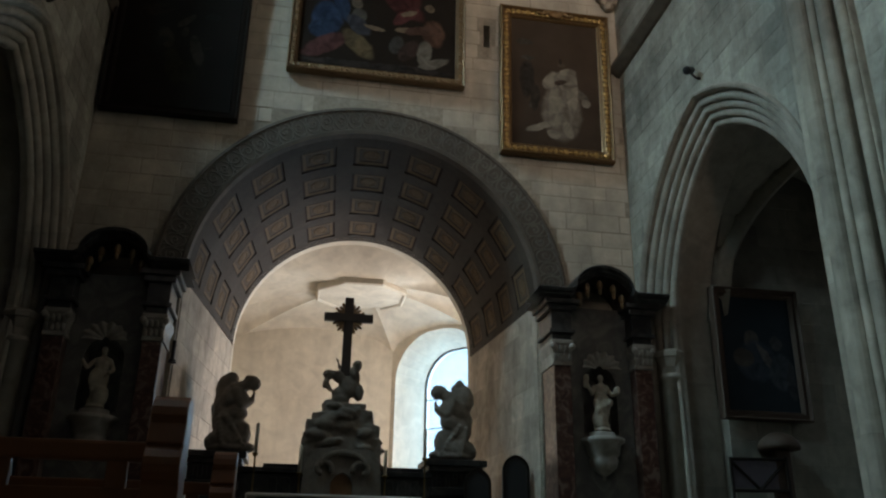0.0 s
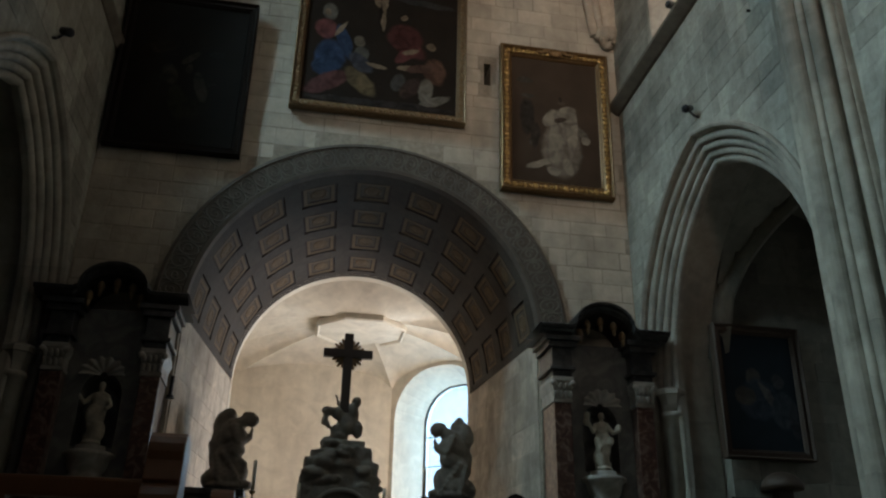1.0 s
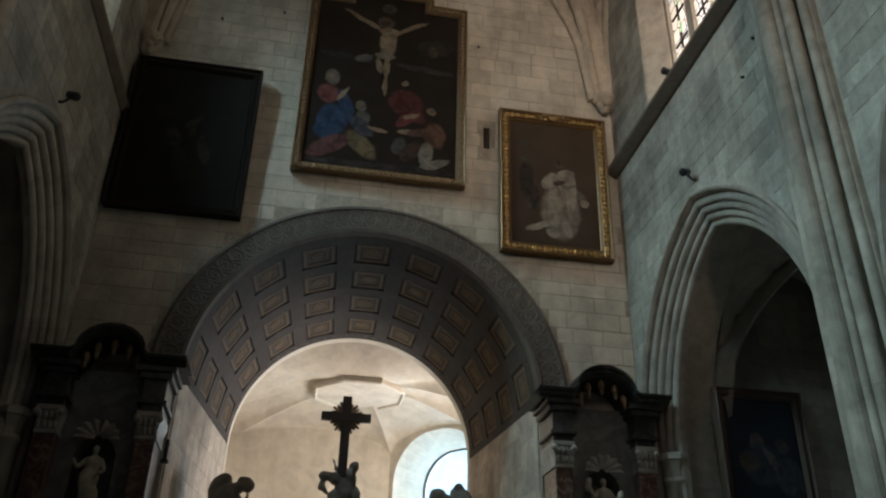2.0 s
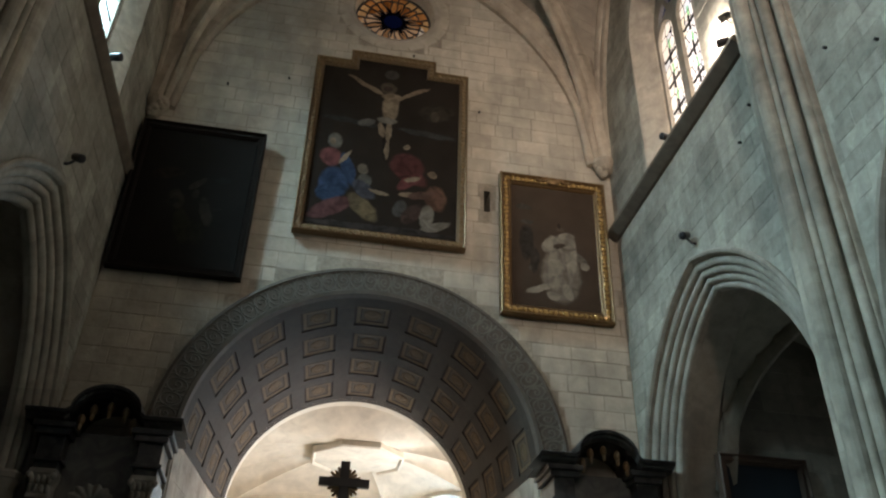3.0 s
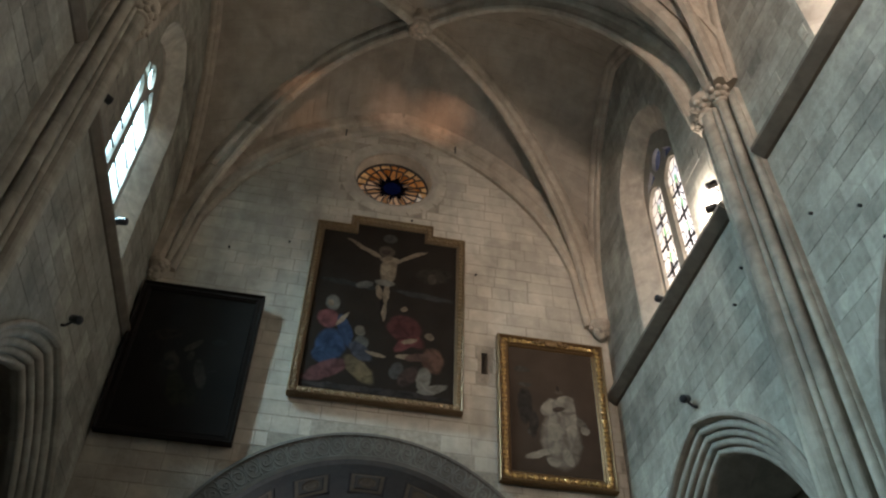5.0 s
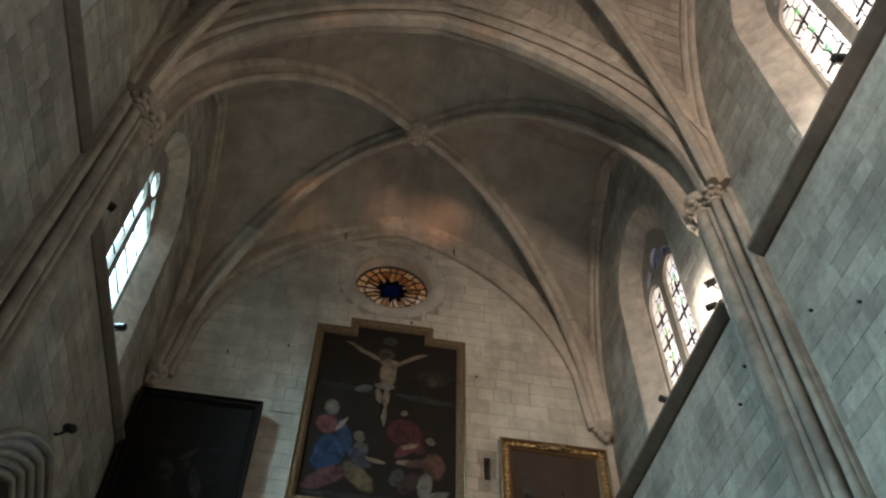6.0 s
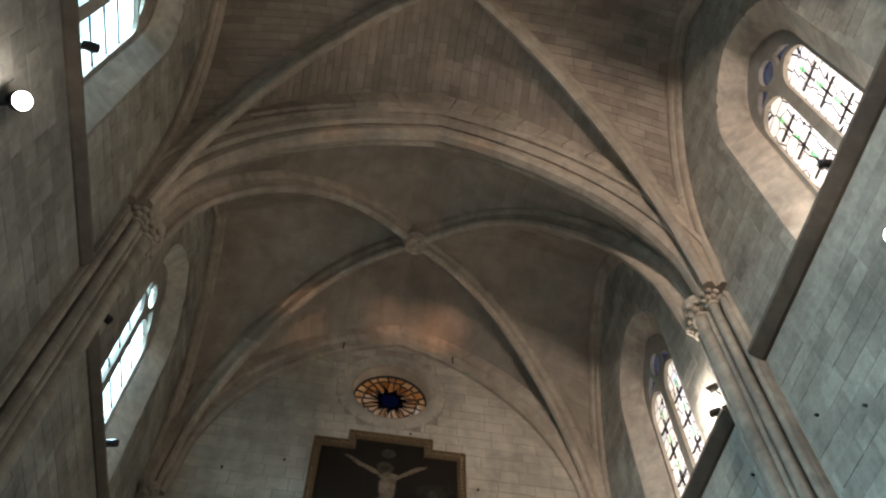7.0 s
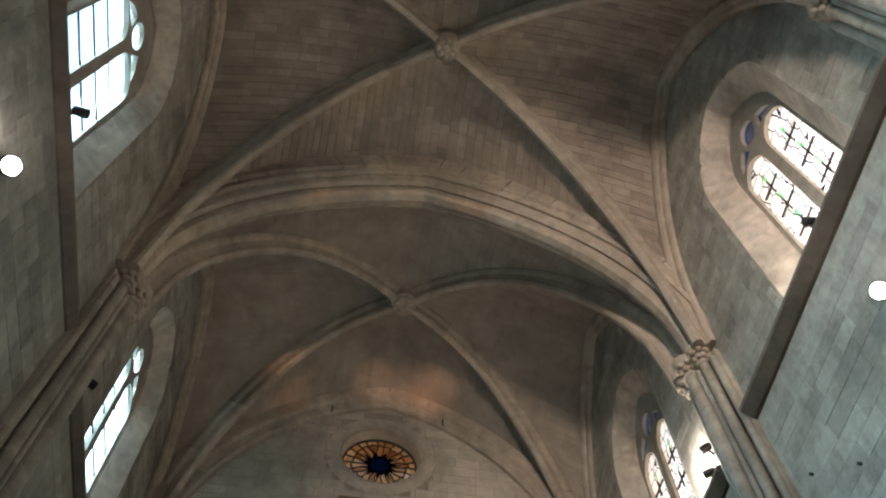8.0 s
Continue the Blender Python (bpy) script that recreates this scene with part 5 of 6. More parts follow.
# rocky mount with its cross and cherubs
rk = random.Random(4)
mount = [((0, 0.03, 0.15), (0.62, 0.3, 0.3, 1), (0, 0, 0)), ((0, 0.03, 0.5), (0.58, 0.28, 0.2, 1), (0, 3, 0)), ((0, 0.03, 0.74), (0.48, 0.25, 0.14, 1), (0, -4, 0)), ((0.02, 0.03, 0.92), (0.34, 0.2, 0.1, 1), (0, 0, 0)), ((-0.05, 0, 1.1), (0.15, 0.14, 0.1), (0, 0, 0)), ((-0.22, 0, 1.0), (0.13, 0.13, 0.09), (0, 0, 0))]
for k in range(26):
    z = rk.uniform(0.0, 0.95)
    half = 0.56 - 0.34 * max(z - 0.3, 0) / 0.65
    mount.append(((rk.uniform(-half, half), rk.uniform(-0.28, 0.0), z), (rk.uniform(0.12, 0.26), rk.uniform(0.1, 0.18), rk.uniform(0.05, 0.1)), (rk.uniform(-15, 15), rk.uniform(-22, 22), rk.uniform(-30, 30))))
mount += [
         ((0.04, -0.03, 1.3), (0.13, 0.11, 0.2), (0, -14, 0)), ((0.15, 0, 1.42), (0.09, 0.1, 0.22), (0, 6, 0)), ((0.19, -0.03, 1.66), (0.085, 0.085, 0.1), (0, 0, 0)), ((0.13, -0.06, 1.52), (0.07, 0.07, 0.13), (0, -30, 0)),
         ((-0.1, -0.04, 1.46), (0.11, 0.1, 0.1), (0, 20, 0)), ((-0.26, -0.05, 1.5), (0.1, 0.09, 0.08), (0, 10, 0)), ((-0.3, -0.05, 1.36), (0.05, 0.05, 0.1), (0, 20, 0)), ((-0.25, -0.05, 1.28), (0.045, 0.045, 0.08), (0, -30, 0)), ((-0.1, -0.03, 1.64), (0.03, 0.03, 0.1), (0, -25, 0)), ((-0.14, -0.03, 1.74), (0.025, 0.025, 0.06), (0, -35, 0)), ((0.24, 0, 1.22), (0.09, 0.1, 0.14), (0, 0, 0)), ((-0.06, 0.0, 1.2), (0.14, 0.12, 0.12), (0, 0, 0))]
figure("altar_sculpture", mount, STATUE, "weathered stone mount with cherubs below a cross, on the altar", "sculpture", (0.68, 13.3, 2.82), 0, 0.02, 0.02)
tab = thing("tabernacle", "stone tabernacle with scrolled hood and small wooden door", "tabernacle", (0.7, 12.86, 2.1))
part("body", plate(B(), [(-0.62, 0), (0.62, 0), (0.58, 0.72), (0.42, 0.98), (-0.42, 0.98), (-0.58, 0.72)], [pointed(0, 0.17, 0.42, 0.62, 8, 0.02)], lambda u, v, d: (u, d, v), 0, 0.42), STATUE, tab)
bm = B()
tube = [(0.042 * math.cos(k * math.pi / 4), 0.042 * math.sin(k * math.pi / 4)) for k in range(8)]
for s in (-1, 1):
    pts = []
    for k in range(15):
        a = radians(200 - 20 * k)
        r = 0.15 * (1 - k * 0.045)
        pts.append((s * (0.3 + r * math.cos(a)), -0.03, 0.66 + r * math.sin(a)))
    sweep(bm, pts, tube, [(0, -1, 0)] * 15)
sweep(bm, [(-0.34 * math.cos(math.pi * i / 16), -0.04, 0.72 + 0.2 * math.sin(math.pi * i / 16)) for i in range(17)], tube, [(0, -1, 0)] * 17)
part("scroll_hood", bm, STATUE, tab, "carved scrolled hood", smooth=True)
part("door", plate(B(), pointed(0, 0.165, 0.42, 0.61, 8, 0.025), [], lambda u, v, d: (u, 0.06 + d, v), 0, 0.05), plain("brown_door_wood", (0.2, 0.1, 0.04), 0.45), tab, "brown wooden door")
DARKWOOD_X = plain("dark_cross_wood", (0.03, 0.02, 0.014), 0.5)
cross = thing("altar_cross", "dark wooden cross with a gilt sunburst behind it", "cross", (0.68, 13.25, 4.3))
part("upright", boxed(-0.075, 0.075, -0.05, 0.05, 0, 1.34, bevel=0.012), DARKWOOD_X, cross)
part("crossbar", boxed(-0.41, 0.41, -0.056, 0.046, 0.92, 1.06, bevel=0.012), DARKWOOD_X, cross)
bm = B()
for k in range(24):
    a = 2 * math.pi * (k + 0.5) / 24
    r = 0.28 if k % 2 else 0.25
    if abs(math.cos(a)) > 0.94 or abs(math.sin(a)) > 0.94:
        continue
    cyl(bm, (0.1 * math.cos(a), 0.02, 0.99 + 0.1 * math.sin(a)), (r * math.cos(a), 0.02, 0.99 + r * math.sin(a)), 0.038, 0.02, 6)
part("sunburst", bm, GILT_DULL, cross, "gilt rays")


def limb(b, p, q, r0, r1, n=6):
    p, q = Vector(p), Vector(q)
    for i in range(n + 1):
        b.append((tuple(p.lerp(q, i / n)), r0 + (r1 - r0) * i / n, (0, 0, 0)))


def kneeler(s):
    """A bowed kneeling angel, facing +x when s is 1."""
    b = [((0, 0, 0.07), (0.36, 0.24, 0.09), (0, 0, 0)), ((-0.2 * s, 0, 0.2), (0.17, 0.19, 0.15), (0, 10 * s, 0)), ((-0.06 * s, 0, 0.36), (0.19, 0.18, 0.15), (0, 0, 0)), ((0.12 * s, -0.03, 0.43), (0.16, 0.12, 0.11), (0, 25 * s, 0)), ((0.2 * s, -0.04, 0.28), (0.1, 0.12, 0.2), (0, 8 * s, 0)), ((-0.06 * s, 0, 0.6), (0.14, 0.14, 0.18), (0, 6 * s, 0)), ((-0.02 * s, 0, 0.82), (0.14, 0.15, 0.2), (0, 16 * s, 0)), ((0.05 * s, 0, 0.98), (0.13, 0.17, 0.09), (0, 20 * s, 0)),
         ((-0.2 * s, 0.08, 0.95), (0.1, 0.09, 0.3), (0, 14 * s, 0)), ((-0.15 * s, 0.1, 1.2), (0.07, 0.06, 0.1), (0, 30 * s, 0)), ((-0.27 * s, 0.05, 0.66), (0.08, 0.08, 0.13), (0, -10 * s, 0)), ((-0.3 * s, 0.0, 0.16), (0.1, 0.16, 0.12), (0, 0, 0)), ((0.3 * s, 0, 0.1), (0.1, 0.15, 0.07), (0, 0, 0))]
    b += [((-0.02 * s, 0, 0.2), (0.3, 0.23, 0.2), (0, 0, 0)), ((-0.06 * s, 0, 0.5), (0.2, 0.19, 0.24), (0, 0, 0)), ((-0.04 * s, 0, 0.86), (0.18, 0.18, 0.22), (0, 16 * s, 0)), ((0.12 * s, -0.05, 0.82), (0.12, 0.14, 0.17), (0, 0, 0)), ((0.16 * s, 0, 0.3), (0.15, 0.16, 0.2), (0, 0, 0))]
    limb(b, (0.02 * s, -0.02, 1.0), (0.2 * s, -0.03, 1.1), 0.13, 0.085)
    b.append(((0.27 * s, -0.04, 1.12), (0.13, 0.105, 0.115), (0, 30 * s, 0)))
    b.append(((0.24 * s, 0.0, 1.17), (0.12, 0.11, 0.08), (0, 20 * s, 0)))
    b.append(((-0.14 * s, 0.06, 1.08), (0.16, 0.09, 0.24), (0, 24 * s, 0)))
    b.append(((-0.2 * s, 0.04, 0.62), (0.13, 0.14, 0.3), (0, 4 * s, 0)))
    b.append(((0.06 * s, -0.06, 0.62), (0.17, 0.15, 0.14), (0, -20 * s, 0)))
    for y in (-0.15, 0.13):
        limb(b, (0.02 * s, y, 0.96), (0.12 * s, y * 1.1, 0.74), 0.07, 0.055)
        limb(b, (0.12 * s, y * 1.1, 0.74), (0.28 * s, y * 0.2 - 0.02, 0.84), 0.055, 0.04)
    limb(b, (0.28 * s, -0.03, 0.84), (0.3 * s, -0.03, 0.96), 0.04, 0.025)
    limb(b, (-0.1 * s, -0.16, 0.55), (0.2 * s, -0.17, 0.12), 0.05, 0.04)
    limb(b, (-0.2 * s, -0.15, 0.5), (-0.1 * s, -0.2, 0.1), 0.05, 0.05)
    return b


figure("angel_statue", kneeler(1), STATUE, "weathered stone angel kneeling with bowed head on its pedestal", "statue", (-1.05, 13.35, 3.0), 0, 0.018, 0.016, "altar angels")
angel = kneeler(-1) + [((0.12, 0.05, 1.28), (0.08, 0.1, 0.09), (0, 0, 0)), ((0.2, 0.04, 1.05), (0.16, 0.14, 0.24), (0, -8, 0))]
figure("angel_statue", angel, STATUE, "worn stone angel bent forward against the light on its pedestal", "statue", (2.5, 13.35, 3.0), 0, 0.018, 0.016, "altar angels")

WAX = plain("ivory_wax", (0.55, 0.5, 0.4), 0.5, var=0.1)
BRASS = plain("tarnished_brass", (0.2, 0.14, 0.06), 0.4, 0.8)


def candlestick(at, stem, wax):
    top = thing("candlestick", "slender brass candlestick with a tall ivory candle", "candlestick", at, "altar candlesticks")
    part("stem", lathe(B(), (0, 0, 0), [(0.09, 0), (0.08, 0.03), (0.03, 0.06), (0.018, 0.12), (0.03, 0.16), (0.015, 0.2), (0.014, stem - 0.06), (0.04, stem - 0.03), (0.05, stem)], 14), BRASS, top, smooth=True)
    part("candle", lathe(B(), (0, 0, stem), [(0.028, 0), (0.027, wax), (0.02, wax + 0.005), (0.004, wax + 0.008), (0.003, wax + 0.03)], 12), WAX, top, "ivory wax candle", smooth=True)
    return top


for x, y, z0, stem, wax in ((-0.62, 12.9, 2.15, 0.82, 0.44), (1.98, 12.9, 2.15, 0.84, 0.42), (0.06, 12.88, 2.15, 0.55, 0.4), (1.36, 12.88, 2.15, 0.55, 0.38)):
    candlestick((x, y, z0), stem, wax)

front = thing("front_altar", "stone altar table covered with a white cloth", "altar", (0.45, 9.7, 1.1))
part("table", boxed(-0.85, 0.85, -0.35, 0.35, 0.0, 0.955, bevel=0.02), GREYMARBLE, front)
bm = box(B(), -0.95, 0.95, -0.42, 0.42, 0.957, 0.99, 0.012)
for s in (-1, 1):
    box(bm, s * 0.955 - 0.006, s * 0.955 + 0.006, -0.42, 0.42, 0.55, 0.98)
tagged(part("altar_cloth", bm, plain("white_linen", (0.75, 0.73, 0.68), 0.8, var=0.06)), "white linen cloth spread over the front altar", "cloth").matrix_basis = pose(0.45, 9.7, 1.1)

# ---------------------------------------------------------------- pews and chairs
PEWWOOD = plain("polished_brown_wood", (0.18, 0.065, 0.024), 0.36, var=0.4, scale=6)


def pew(x1, y, w, zt):
    """A pew back seen from behind; its scrolled end stands at x1."""
    top = thing("pew", "dark polished wooden pew with a scrolled end and open back rails", "pew", (x1, y, 0.55), "pews")
    h = zt - 0.55
    # end: scrolled outline in the y-z plane
    out = [(-0.05, 0), (0.42, 0), (0.42, h * 0.45), (0.2, h * 0.52), (0.1, h * 0.72)]
    for k in range(11):
        a = radians(-20 + 22 * k)
        out.append((0.045 + 0.062 * math.cos(a), h - 0.062 + 0.062 * math.sin(a)))
    out += [(-0.03, h - 0.14)]
    for k in range(7):
        a = radians(120 + 20 * k)
        out.append((0.01 + 0.06 * math.cos(a), h - 0.2 + 0.06 * math.sin(a)))
    out += [(-0.02, h * 0.7), (-0.05, h * 0.5)]
    bm = plate(B(), out, [], lambda u, v, d: (-d, u, v), 0, 0.1)
    ob = part("bench_end", bm, PEWWOOD, top, "scrolled bench end")
    bv = ob.modifiers.new("worn", "BEVEL")
    bv.width, bv.segments = 0.022, 3
    zr = h - 0.135
    part("top_rail", boxed(-w, -0.06, 0.0, 0.04, zr - 0.055, zr, bevel=0.01), PEWWOOD, top)
    part("back_panel", boxed(-w, -0.06, 0.008, 0.03, zr - 0.6, zr - 0.125, bevel=0.004), PEWWOOD, top)
    for k in range(4):
        x = -0.17 - k * 0.3
        part("baluster", boxed(x - 0.03, x + 0.025, 0.006, 0.034, zr - 0.13, zr - 0.05, bevel=0.004), PEWWOOD, top)
    part("seat", boxed(-w, -0.06, 0.04, 0.42, 0.42, 0.46, bevel=0.01), PEWWOOD, top)
    return top


pew(-0.31, 2.4, 1.6, 1.765)
pew(-0.255, 3.75, 1.7, 1.79)

CUSHION = plain("black_leather", (0.01, 0.009, 0.009), 0.75)


def choir_chair(x, y, zt, label):
    top = thing("choir_chair", label, "chair", (x, y, 1.1), "arched chairs by the altar", -8)
    h = zt - 1.1
    o = pointed(0, 0.21, h - 0.24, h, 8, 0.5)
    i = pointed(0, 0.165, h - 0.25, h - 0.05, 8, 0.55)
    part("back_frame", plate(B(), o, [i], lambda u, v, d: (u, d, v), 0, 0.06), BLACKWOOD, top)
    part("back_cushion", plate(B(), [(u * 0.99, v) for u, v in i], [], lambda u, v, d: (u, 0.015 + d, v), 0, 0.04), CUSHION, top, "black leather back")
    part("seat", boxed(-0.22, 0.22, -0.42, 0.04, 0.42, 0.5, bevel=0.02), CUSHION, top)
    for sx in (-0.19, 0.19):
        for sy in (-0.38, 0.02):
            part("leg", boxed(sx - 0.025, sx + 0.025, sy - 0.025, sy + 0.025, 0, 0.42, bevel=0.005), BLACKWOOD, top)
    return top


choir_chair(3.3, 12.35, 3.02, "tall black leather chair with a rounded arched back")
choir_chair(2.76, 12.6, 2.83, "black leather chair with a rounded back beside the altar")

# ---------------------------------------------------------------- south chapel contents
stand = thing("folding_stand", "dark crossed wooden stand in the dim chapel", "stand", (6.46, 10.9, 0.55))
for a, b in (((-0.42, 0, 2.33), (0.44, 0, 2.35)), ((-0.42, 0, 1.9), (0.44, 0, 1.92)), ((-0.42, 0, 0), (-0.42, 0, 2.36)), ((0.44, 0, 0), (0.44, 0, 2.38)), ((-0.4, 0.02, 2.3), (0.0, 0.02, 1.93)), ((0.42, 0.02, 2.3), (0.02, 0.02, 1.93))):
    part("bar", cyl(B(), a, b, 0.024, n=8), BLACKWOOD, stand)
part("cloth_panel", boxed(-0.4, 0.42, 0.03, 0.045, 1.94, 2.32), plain("mauve_cloth", (0.1, 0.085, 0.1), 0.9), stand, "faded mauve cloth")
can = thing("carved_canopy", "dusty brown carved canopy on a chapel pedestal", "canopy", (6.88, 11.0, 0.55))
part("hood", lathe(B(), (0, 0, 2.5), [(0.29, 0), (0.3, 0.05), (0.27, 0.12), (0.2, 0.19), (0.1, 0.24), (0.02, 0.25)], 20), BROWNWOOD, can, smooth=True)
part("post", boxed(-0.12, 0.12, -0.08, 0.1, 0, 2.5, bevel=0.02), BROWNWOOD, can)

# chapel arch shafts with capitals
for s, x in ((1, XR), (-1, XL)):
    for c in CHAPEL_Y[:2]:
        for e in (1,):
            cx, cy = x + s * 0.26, c + e * (ARCH["hw"] + 0.17)
            sh = fixed("jamb_shaft", lathe(B(), (cx, cy, 0.55), [(0.15, 0), (0.15, 3.55), (0.19, 3.57), (0.19, 3.62), (0.15, 3.65)], 18), MOULD, "round stone shaft on the jamb of a chapel arch", "column", smooth=True)
            part("capital", lathe(B(), (cx, cy, 4.2), [(0.15, 0), (0.16, 0.1), (0.22, 0.24), (0.24, 0.25), (0.24, 0.32), (0.2, 0.36)], 8), MOULD, sh, "plain moulded capital")

# corbels that carry the vault on the end wall
for x, s in ((XL + 0.17, 1), (XR - 0.17, -1)):
    bm = lathe(B(), (x, YE - 0.12, 11.25), [(0.05, 0), (0.09, 0.06), (0.13, 0.12), (0.15, 0.2), (0.2, 0.27), (0.22, 0.3), (0.22, 0.38)], 14)
    for k in range(18):
        a, b = random.uniform(0, 6.28), random.uniform(0.02, 0.24)
        r = 0.08 + b * 0.45
        ball(bm, (x + r * math.cos(a), YE - 0.12 + r * math.sin(a), 11.28 + b), (0.05, 0.05, 0.045), (a * 40, b * 300, 0), 8, 6)
    fixed("vault_corbel", bm, RIB, "carved leafy corbel carrying the vault ribs", "corbel")

# hooks and small iron fittings on the end wall
for x in (-0.43, 2.13):
    h = thing("wall_hook", "short rusty iron hook in the end wall", "hook", (x, YE, 16.36), "iron hooks")
    bm = cyl(B(), (0, 0.02, 0.06), (0, -0.2, 0.06), 0.016, n=8)
    cyl(bm, (0, -0.2, 0.07), (0, -0.2, -0.16), 0.016, n=8)
    part("rod", bm, IRON, h)
for x, z in ((2.64, 12.6), (-1.18, 12.77), (1.25, 13.9), (-2.3, 12.4)):
    tagged(part("iron_peg", cyl(B(), (x, YE + 0.02, z), (x, YE - 0.05, z - 0.01), 0.02, n=8), IRON), "stub of dark iron in the stone", "peg", "iron pegs")
for y, z in ((4.97, 7.79), (5.66, 8.39), (7.22, 8.94), (4.85, 7.2), (7.6, 8.6)):
    tagged(part("iron_peg", cyl(B(), (XR + 0.02, y, z), (XR - 0.045, y, z), 0.02, n=8), IRON), "stub of dark iron in the stone", "peg", "iron pegs")
br = thing("wall_bracket_lamp", "small black iron lamp bracket on the arch jamb", "lamp", (-1.84, 11.88, 4.1))
part("arm", cyl(B(), (0, 0, 0.2), (0, -0.12, 0.22), 0.02, n=8), IRON, br)
part("stem", cyl(B(), (0, -0.12, 0.24), (0, -0.12, -0.06), 0.028, n=10), IRON, br)
part("cup", lathe(B(), (0, -0.12, -0.08), [(0.06, 0), (0.05, 0.04), (0.03, 0.06)], 12), IRON, br)

# ---------------------------------------------------------------- spotlights
LAMPGLOW = glow("lit_lamp_glass", (1.0, 0.97, 0.9), 60)
BLACKMETAL = plain("black_lamp_metal", (0.02, 0.02, 0.02), 0.4, 0.3)


def spotlight(at, aim, label, lit=False, r=0.062, length=0.18):
    top = thing("spotlight", label, "spotlight", at, "wall spotlights")
    d = (Vector(aim) - Vector(at)).normalized()
    q = d.to_track_quat("Z", "Y").to_matrix().to_4x4()
    bm = lathe(B(), (0, 0, 0), [(r * 0.5, -length * 0.55), (r * 0.9, -length * 0.45), (r, 0), (r, length * 0.45), (r * 0.9, length * 0.46), (r * 0.88, length * 0.4)], 18)
    bm.transform(q)
    part("housing", bm, BLACKMETAL, top, smooth=False)
    bm = lathe(B(), (0, 0, length * 0.42), [(r * 0.87, 0), (r * 0.7, 0.012), (0.01, 0.02)], 18)
    bm.transform(q)
    part("lens", bm, LAMPGLOW if lit else IRON, top, "glowing lamp glass" if lit else "")
    s = 1 if at[0] > XC else -1
    bm = cyl(B(), (0, 0, -0.02), (s * 0.1, 0, -0.12), 0.018, n=8)
    cyl(bm, (s * 0.1, 0, -0.12), ((XR if s > 0 else XL) - at[0], 0, -0.12), 0.02, n=8)
    part("bracket", bm, BLACKMETAL, top)
    return top


for x, s in ((XR, 1), (XL, -1)):
    ya = 7.19 if s > 0 else 6.95
    spotlight((x - s * 0.1, ya, 10.6), (x - s * 2, ya + 1.5, 9.9), "black unlit spotlight fixed above the string course")
    spotlight((x - s * 0.16, ya + 0.08, 10.16), (x - s * 2, ya + 1.5, 10.0), "black spotlight resting at the string course end")
    spotlight((x - s * 0.16, 9.3, 10.12), (x - s * 3, 8.3, 9.6), "small spotlight on the string course below the window")
    spotlight((x - s * 0.16, 3.3, 10.16), (x - s * 2, 3.5, 9.9), "black spotlight standing against the bright window")
    spotlight((x - s * 0.16, 9.2, 8.12), (x - s * 2, 8.0, 7.0), "grey spotlight fixed above the chapel arch")
    spotlight((x - s * 0.14, 3.3, 8.46), (0.3, 1.0, 4.5), "lit spotlight on the nave wall", True, 0.1, 0.2)
    # added upward spot that lightens the vault; the lit lamp itself aims down
    beam = bpy.data.lights.new("vault_fill_spot", "SPOT")
    beam.energy, beam.color, beam.spot_size, beam.spot_blend, beam.shadow_soft_size = 40, (1, 0.84, 0.68), radians(105), 0.9, 0.1
    new("vault_fill_spot", beam).matrix_world = look((x - s * 0.4, 3.3, 8.6), (XC - s * 0.6, 4.4, 17.5))
    halo = bpy.data.lights.new("lamp_light", "POINT")
    halo.energy, halo.color, halo.shadow_soft_size = 15, (1, 0.97, 0.9), 0.05
    new("lamp_light", halo).location = (x - s * 0.32, 3.22, 8.4)
for wx, wy, wz, watts in ((XR - 0.22, 7.5, 10.55, 150), (XR - 0.1, 3.75, 10.25, 45)):
    wash = bpy.data.lights.new("wall_washer", "POINT")
    wash.energy, wash.color, wash.shadow_soft_size = watts, (1, 0.92, 0.8), 0.04
    new("wall_washer", wash).location = (wx, wy, wz)
# added spots in the rear opening, casting orange light patches on the vault
for tx, tz, watts, col in ((1.75, 17.0, 11000, (1.0, 0.5, 0.25)), (0.6, 17.1, 6500, (1.0, 0.6, 0.4)), (-1.5, 16.5, 5000, (1.0, 0.6, 0.35))):
    d = bpy.data.lights.new("vault_patch_spot", "SPOT")
    d.energy, d.color, d.spot_size, d.spot_blend, d.shadow_soft_size = watts, col, radians(4.5), 1.0, 0.3
    new("vault_patch_spot", d).matrix_world = look((XC, YW - 0.2, 11.2), (tx, 11.0, tz))

# ---------------------------------------------------------------- stonework, piece by piece
def block_mesh():
    bm = B()
    a = [bm.verts.new((x, 0, z)) for x, z in ((-0.5, -0.5), (0.5, -0.5), (0.5, 0.5), (-0.5, 0.5))]
    b = [bm.verts.new((x * 0.998, -0.6, z * 0.996)) for x, z in ((-0.5, -0.5), (0.5, -0.5), (0.5, 0.5), (-0.5, 0.5))]
    c = [bm.verts.new((x * 0.98, -1.0, z * 0.96)) for x, z in ((-0.5, -0.5), (0.5, -0.5), (0.5, 0.5), (-0.5, 0.5))]
    for p, q in ((a, b), (b, c)):
        for i in range(4):
            bm.faces.new((p[i], p[(i + 1) % 4], q[(i + 1) % 4], q[i]))
    bm.faces.new(c)
    bmesh.ops.recalc_face_normals(bm, faces=bm.faces)
    return bm


